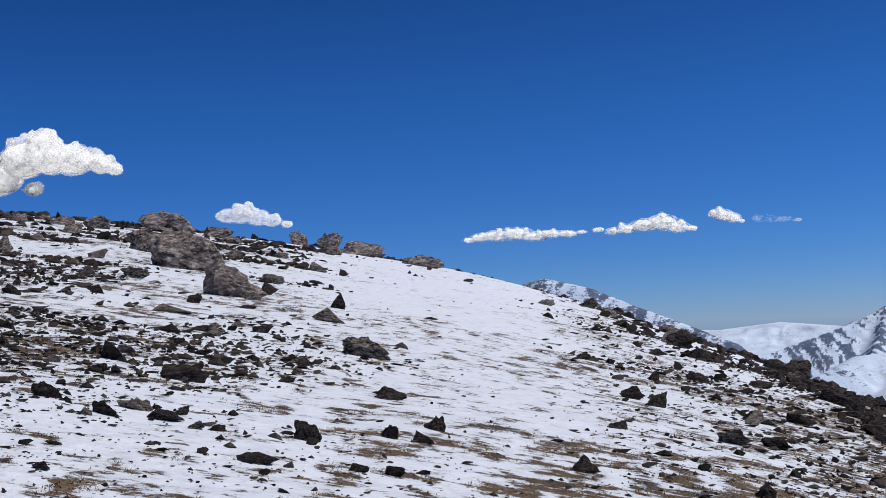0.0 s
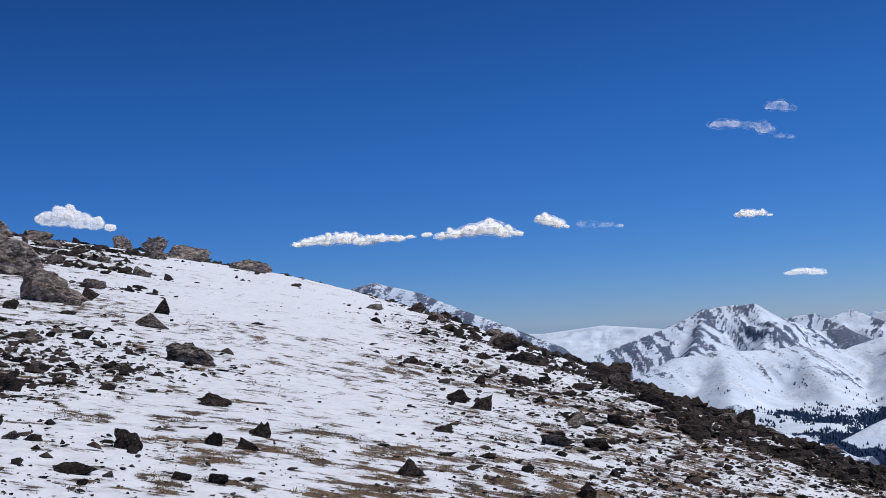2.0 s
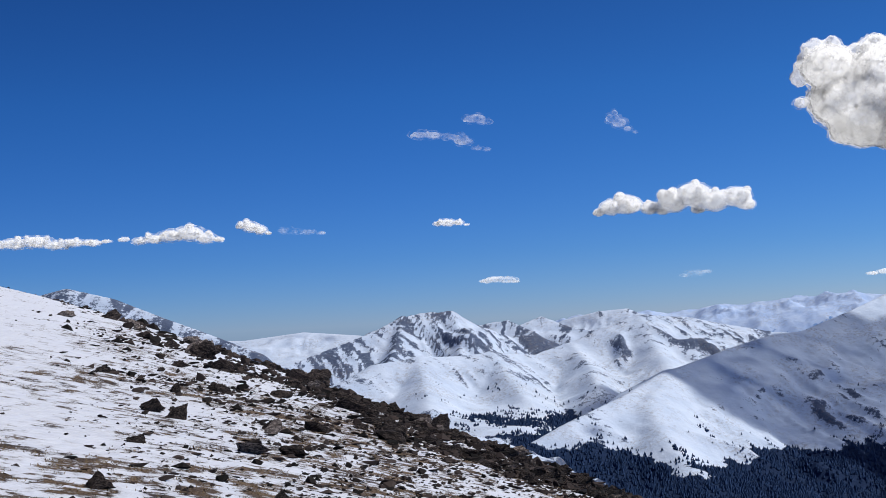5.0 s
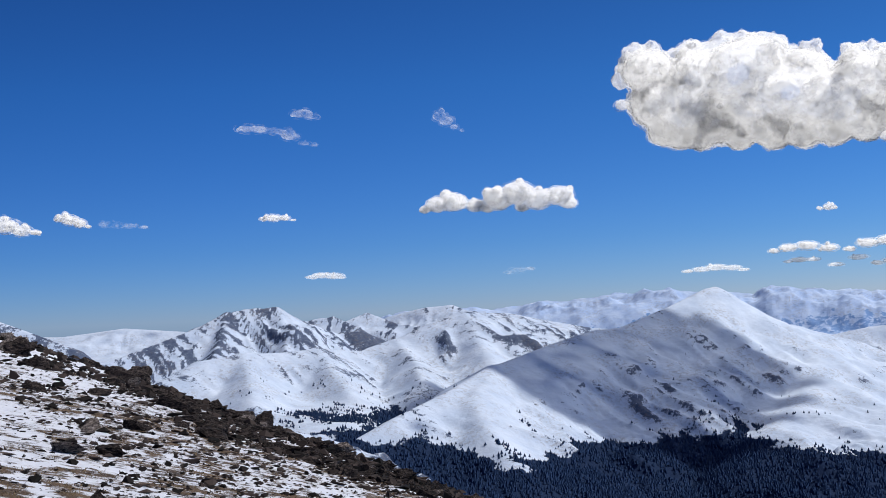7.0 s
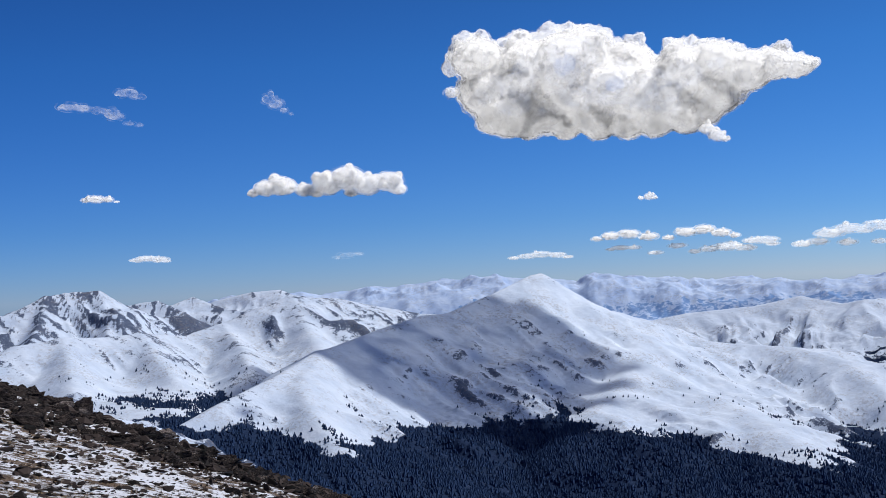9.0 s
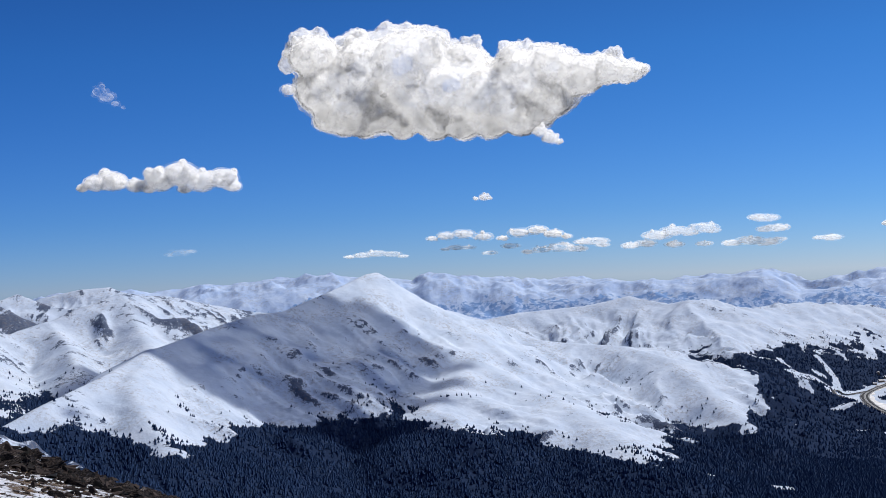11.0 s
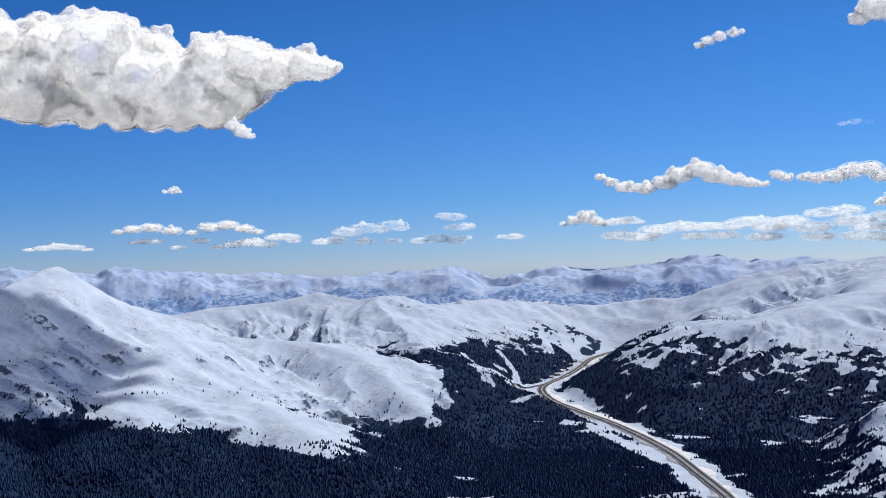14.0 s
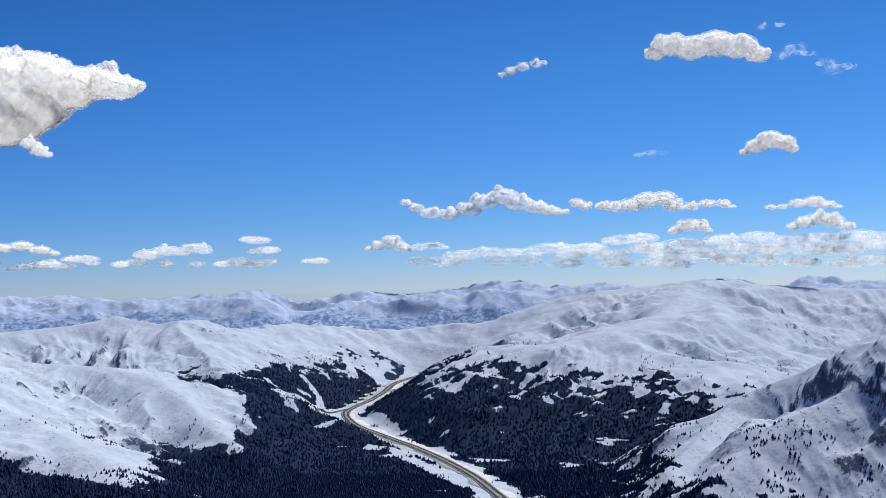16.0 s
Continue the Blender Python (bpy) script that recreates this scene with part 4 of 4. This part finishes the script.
def puffs_of(spots, wide, seed, billows=14, curls=4, fat=1.0):
    """Billows of a cloud: main swellings, smaller ones on them, and small ones on those."""
    rng = np.random.default_rng(seed)
    out = []
    for c, r in spots:
        side = np.array([c[1], -c[0], 0]) / math.hypot(c[0], c[1])
        stretch = np.abs(side) * (wide - 1) + 1
        out.append((c, r * stretch * np.array([1, 1, 0.9])))
        for _ in range(billows):
            d = rng.normal(size=3)
            d /= np.linalg.norm(d)
            d[2] = d[2] if d[2] > -0.3 else -0.3 * rng.random()
            r1 = r * fat * rng.uniform(0.25, 0.48)
            c1 = c + d * r * stretch * 0.82
            out.append((c1, np.full(3, r1)))
            for _ in range(curls):
                e = rng.normal(size=3) + d
                e /= np.linalg.norm(e)
                out.append((c1 + e * r1 * 0.85, np.full(3, r1 * rng.uniform(0.3, 0.55))))
    return out


def billow(name, size, depth):
    tex = bpy.data.textures.new(name, "CLOUDS")
    tex.noise_scale, tex.noise_depth = size, depth
    return tex


BILLOW, CURL, SHRED = billow("billow", 40.0, 3), billow("curl", 14.0, 3), billow("shred", 7.0, 3)


def cloud_skin(name, puffs, grow, material, voxel, swell, curl):
    """One skin of a cloud, from its billows, swollen and curled."""
    v, f = BALL
    vs = np.concatenate([c + v * r * grow for c, r in puffs])
    fs = np.concatenate([f + k * len(v) for k in range(len(puffs))])
    ob = new(name, mesh_from(name, vs, fs, material, True))
    skin = ob.modifiers.new("skin", "REMESH")
    skin.mode, skin.voxel_size, skin.use_smooth_shade = "VOXEL", voxel, True
    calm = ob.modifiers.new("calm", "SMOOTH")
    calm.factor, calm.iterations = 0.6, 10
    for tex, strength in ((BILLOW, swell), (CURL, curl), (SHRED, curl * 0.6)):
        if strength > 0.5:
            bend = ob.modifiers.new("bend", "DISPLACE")
            bend.texture, bend.texture_coords, bend.strength, bend.mid_level = tex, "GLOBAL", strength, 0.5
    return ob


def cloud(dist, material, degrees_in, seed):
    spots = [(np.array(bearing(a, e, dist, EYE)), math.radians(w) * dist) for a, e, w in degrees_in]
    big = max(r for _, r in spots)
    gap = np.median([np.linalg.norm(p[0] - q[0]) / (p[1] + q[1]) for p, q in zip(spots[:-1], spots[1:])]) if len(spots) > 1 else 1
    wide = 1.15 if big > 60 else float(np.clip(1.5 * gap, 1.5, 3.6))
    lowest = min(e for _, e, _ in degrees_in)
    if lowest < 1.6:   # the low bank lies in flat layers
        wide = float(np.clip(2.2 * gap, 2.5, 4.6))
    detailed = max(w for _, _, w in degrees_in) > 0.38
    puffs = puffs_of(spots, wide, seed, *((14, 4) if big > 60 else (2, 0, 1.5) if material is VEIL else (6, 0, 1.3) if detailed else (4, 0, 1.4)))
    if big > 60:   # unseen depth added to the large cloud, to broaden the shadow it casts
        puffs = puffs + puffs_of([(c * s + np.array([0, 0, EYE * (1 - s)]), r * 0.9 * s) for c, r in spots for s in (0.91, 0.96, 1.04)], 1.15, seed + 50, 2, 1)
    voxel = max(big / 18, 0.9)
    swell, curl = (12, 4) if big > 60 else (big * 0.22, big * 0.06)
    _, fringe = SKINS[material.name]
    body = cloud_skin("cloud", puffs, 0.92 if detailed else 0.75 if material is VEIL else 0.85, material, voxel, swell, curl)
    skins = [("fringe", 1.0 if big > 60 else 1.04 if detailed else 1.12, fringe, curl * 2.5, "thin ragged fringe of cloud")]
    if material in (CLOUD, WISP) and big < 60:
        skins.append(("heart", 0.80 if detailed else 0.7, material, curl, "denser heart of the cloud"))
    for name, grow, stuff, bend, words in skins:
        skin = cloud_skin(name, puffs, grow, stuff, voxel, swell, bend)
        skin.parent = body
        tagged(skin, words)
    return body


SAY = {"cloud_white": "bright white cumulus cloud with a greyish base", "cloud_edge": "small ragged white cloud in blue sky", "cloud_veil": "thin wisp of white cloud", "cloud_bank": "flat white cloud in the bank along the horizon"}


def sky_cloud(dist, stuff, seed, *swells):
    """A cloud from its main swellings: bearing, height and radius in degrees."""
    if min(e for _, e, _ in swells) < 2.6:   # the low ones stand beyond the last ranges
        dist, stuff = 4985, BANK if stuff is WISP else stuff
    return tagged(cloud(dist, stuff, swells, seed), SAY[stuff.name], "cloud", "clouds")


sky_cloud(2450, CLOUD, 300, (37.07, 9.79, 1.177), (41.3, 8.0, 1.3), (38.9, 8.7, 1.35), (46.5, 8.2, 1.1), (37.5, 8.33, 1.349), (38.71, 7.79, 1.349), (39.15, 9.57, 1.226), (40.86, 9.36, 1.766), (41.61, 9.8, 1.349), (43.01, 8.4, 1.717), (43.53, 9.33, 1.104), (44.44, 7.96, 1.594), (45.9, 8.7, 1.423), (47.15, 9.04, 1.177), (48.5, 8.63, 1.104), (49.67, 8.85, 0.834), (50.59, 8.63, 0.589), (51.23, 8.72, 0.294), (39.79, 7.25, 1.03), (41.98, 7.14, 1.03), (44.15, 7.01, 0.932), (45.6, 7.29, 1.177), (47.4, 7.65, 0.932), (38.3, 6.83, 0.613), (40.74, 6.55, 0.491), (37.58, 7.11, 0.687), (39.16, 6.77, 0.638), (40.75, 6.74, 0.687), (42.2, 6.62, 0.687), (43.41, 6.6, 0.687), (44.62, 6.63, 0.687), (45.93, 6.69, 0.687), (46.78, 6.97, 0.638))
sky_cloud(1900, WISP, 301, (46.75, 6.31, 0.294), (47.21, 5.99, 0.294), (47.55, 5.83, 0.147), (35.91, 8.39, 0.294))
sky_cloud(1300, CLOUD, 302, (27.19, 4.38, 0.221), (27.68, 4.56, 0.392), (28.41, 4.64, 0.466), (29.38, 4.46, 0.343), (30.36, 4.67, 0.54), (31.22, 4.89, 0.613), (32.07, 4.57, 0.515), (33.0, 4.68, 0.54), (33.34, 4.37, 0.343), (29.86, 4.3, 0.221), (31.32, 4.25, 0.221))
sky_cloud(4300, BANK, 303, (-16.82, 8.36, 0.687), (-17.63, 7.73, 0.883), (-16.5, 7.85, 0.834), (-15.58, 7.77, 0.785), (-14.48, 7.6, 0.491), (-13.86, 7.36, 0.294), (-18.53, 6.96, 0.785), (-17.2, 6.54, 0.343), (-19.52, 7.26, 0.981), (-20.5, 7.15, 0.736))
sky_cloud(4500, BANK, 304, (-9.19, 5.31, 0.343), (-8.58, 5.34, 0.441), (-7.99, 5.2, 0.392), (-7.34, 5.06, 0.294), (-6.71, 4.88, 0.172))
sky_cloud(4500, WISP, 305, (1.14, 3.88, 0.123), (1.69, 3.98, 0.196), (2.38, 4.03, 0.27), (3.17, 4.09, 0.294), (3.97, 3.93, 0.221), (4.71, 4.0, 0.196), (5.44, 3.99, 0.172), (6.05, 4.03, 0.098))
sky_cloud(4500, WISP, 306, (6.73, 4.09, 0.123), (7.38, 3.99, 0.172), (7.99, 4.06, 0.245), (8.72, 4.19, 0.319), (9.49, 4.27, 0.368), (10.15, 4.04, 0.27), (10.67, 3.97, 0.147))
sky_cloud(4500, CLOUD, 307, (11.74, 4.51, 0.196), (12.07, 4.44, 0.27), (12.49, 4.3, 0.221), (12.81, 4.16, 0.098))
sky_cloud(4500, VEIL, 308, (13.51, 4.24, 0.172), (14.04, 4.16, 0.172), (14.57, 4.15, 0.123), (15.12, 4.07, 0.098))
sky_cloud(4300, VEIL, 309, (19.62, 8.13, 0.245), (20.09, 8.08, 0.221), (21.01, 7.97, 0.221), (21.44, 7.77, 0.245), (22.02, 8.7, 0.27), (22.45, 8.55, 0.147), (22.07, 7.44, 0.123), (22.43, 7.37, 0.098))
sky_cloud(4300, VEIL, 310, (27.96, 8.37, 0.294), (28.23, 8.16, 0.294), (28.58, 7.89, 0.172), (28.9, 7.72, 0.098))
sky_cloud(4600, WISP, 311, (20.18, 4.25, 0.123), (20.57, 4.28, 0.196), (21.05, 4.25, 0.147), (21.41, 4.15, 0.074))
sky_cloud(4600, WISP, 312, (22.17, 1.66, 0.098), (22.6, 1.71, 0.147), (23.08, 1.68, 0.147), (23.36, 1.59, 0.074))
sky_cloud(4700, VEIL, 313, (30.64, 1.49, 0.098), (31.09, 1.57, 0.147), (31.51, 1.6, 0.098))
sky_cloud(4700, WISP, 314, (42.47, 1.36, 0.074), (42.93, 1.41, 0.123), (43.46, 1.4, 0.098), (44.39, 1.14, 0.098), (45.31, 1.4, 0.123))
sky_cloud(4600, CLOUD, 315, (41.93, 1.83, 0.123), (42.54, 1.94, 0.196), (43.27, 1.99, 0.221), (44.12, 1.85, 0.196), (44.97, 1.75, 0.123), (45.71, 1.97, 0.221), (46.45, 2.05, 0.221), (47.18, 1.88, 0.196), (47.72, 1.74, 0.123))
sky_cloud(4600, WISP, 316, (46.05, 1.13, 0.098), (46.67, 1.21, 0.147), (47.41, 1.28, 0.196), (48.14, 1.19, 0.147), (48.52, 1.49, 0.147), (49.01, 1.48, 0.172), (49.25, 1.32, 0.098))
sky_cloud(4600, WISP, 317, (50.47, 1.24, 0.147), (51.09, 1.31, 0.172), (51.59, 1.64, 0.221), (52.33, 1.79, 0.221), (52.93, 1.74, 0.172), (53.55, 1.89, 0.221), (53.91, 1.76, 0.123), (52.31, 1.23, 0.147), (53.57, 1.21, 0.123))
sky_cloud(4600, WISP, 318, (55.86, 2.25, 0.147), (56.17, 2.19, 0.172), (56.56, 1.76, 0.172), (56.2, 1.73, 0.147), (54.74, 1.2, 0.147), (55.47, 1.27, 0.196), (56.19, 1.19, 0.172), (56.67, 1.28, 0.098))
sky_cloud(4500, CLOUD, 319, (60.95, 1.77, 0.123), (61.42, 1.9, 0.221), (61.93, 2.04, 0.319), (62.39, 1.83, 0.221), (62.68, 1.73, 0.123))
sky_cloud(4500, WISP, 320, (63.07, 1.78, 0.147), (63.6, 1.83, 0.172), (64.12, 1.76, 0.098), (58.34, 1.27, 0.098), (58.77, 1.27, 0.147))
sky_cloud(4500, WISP, 321, (43.85, 3.52, 0.098), (44.22, 3.56, 0.172), (44.48, 3.5, 0.074))
sky_cloud(4700, WISP, 322, (38.3, 1.16, 0.074), (38.89, 1.21, 0.123), (39.49, 1.27, 0.147), (40.14, 1.23, 0.123), (40.62, 1.12, 0.074))
sky_cloud(4985, CLOUD, 323, (62.59, 3.72, 0.147), (63.05, 3.49, 0.196), (63.65, 3.25, 0.27), (64.5, 3.18, 0.294), (65.35, 3.4, 0.343), (65.96, 3.69, 0.392), (66.81, 3.91, 0.392), (67.52, 3.6, 0.368), (68.23, 3.4, 0.294), (68.89, 3.26, 0.245), (69.46, 3.19, 0.147))
sky_cloud(4985, CLOUD, 324, (70.03, 3.56, 0.221), (70.36, 3.42, 0.196))
sky_cloud(4985, CLOUD, 325, (71.11, 3.42, 0.196), (71.64, 3.35, 0.245), (72.34, 3.42, 0.319), (73.03, 3.61, 0.368), (73.65, 3.65, 0.343), (74.16, 3.33, 0.27), (74.84, 3.28, 0.196), (75.52, 3.39, 0.196), (76.18, 3.36, 0.196), (76.56, 3.23, 0.098))
sky_cloud(4985, WISP, 326, (66.94, 9.14, 0.172), (67.31, 9.31, 0.221), (67.79, 9.45, 0.221), (68.34, 9.56, 0.196), (68.68, 9.62, 0.123))
sky_cloud(4985, CLOUD, 327, (73.5, 9.82, 0.343), (74.23, 10.14, 0.54), (75.06, 9.98, 0.589), (76.01, 10.09, 0.638), (76.95, 9.95, 0.589), (77.76, 9.57, 0.392))
sky_cloud(4985, VEIL, 328, (78.8, 9.46, 0.221), (79.27, 9.71, 0.27), (79.84, 9.47, 0.172), (80.4, 9.04, 0.196), (80.84, 8.82, 0.27), (81.3, 8.84, 0.221), (78.02, 10.68, 0.147), (78.72, 10.72, 0.147))
sky_cloud(4985, CLOUD, 329, (77.14, 5.49, 0.172), (77.66, 5.75, 0.343), (78.18, 5.97, 0.441), (78.78, 5.85, 0.368), (79.09, 5.55, 0.196))
sky_cloud(4300, VEIL, 330, (72.68, 5.56, 0.123), (73.17, 5.64, 0.147), (73.64, 5.6, 0.098))
sky_cloud(4500, WISP, 331, (78.18, 3.14, 0.123), (78.64, 3.15, 0.123), (79.33, 3.27, 0.196), (79.9, 3.32, 0.245), (80.4, 3.19, 0.196), (80.85, 3.08, 0.098))
sky_cloud(4985, CLOUD, 332, (79.01, 2.29, 0.172), (79.54, 2.48, 0.27), (80.11, 2.63, 0.294), (80.68, 2.47, 0.294), (81.23, 2.27, 0.196))
sky_cloud(4985, CLOUD, 333, (74.16, 2.28, 0.196), (74.64, 2.48, 0.294), (75.19, 2.44, 0.27), (75.51, 2.24, 0.147))
sky_cloud(4700, WISP, 334, (63.32, 1.19, 0.196), (64.3, 1.12, 0.221), (65.04, 1.41, 0.221), (66.03, 1.51, 0.221), (67.01, 1.47, 0.196), (66.51, 1.08, 0.172), (67.98, 1.49, 0.196), (68.84, 1.62, 0.245), (69.69, 1.36, 0.196), (67.73, 1.08, 0.172), (69.44, 0.98, 0.196))
sky_cloud(4700, WISP, 335, (70.42, 1.59, 0.245), (71.38, 1.32, 0.245), (71.88, 1.92, 0.221), (72.6, 1.98, 0.221), (73.07, 1.53, 0.27), (73.78, 1.27, 0.245), (71.62, 0.91, 0.196), (73.3, 0.92, 0.221), (74.63, 1.69, 0.27), (75.21, 1.24, 0.27), (74.25, 0.83, 0.196))
sky_cloud(4700, WISP, 336, (76.16, 1.82, 0.245), (76.86, 1.44, 0.294), (77.57, 1.9, 0.245), (78.25, 1.4, 0.294), (78.95, 1.74, 0.245), (76.38, 0.97, 0.245), (77.77, 0.89, 0.245), (79.63, 1.37, 0.294), (80.32, 1.78, 0.245), (79.38, 0.81, 0.221))
sky_cloud(4700, WISP, 337, (80.98, 1.33, 0.319), (81.67, 1.83, 0.27), (82.55, 1.52, 0.319), (83.43, 1.73, 0.343), (81.19, 0.74, 0.245), (82.31, 0.83, 0.245), (84.29, 1.24, 0.343), (83.84, 0.68, 0.245))
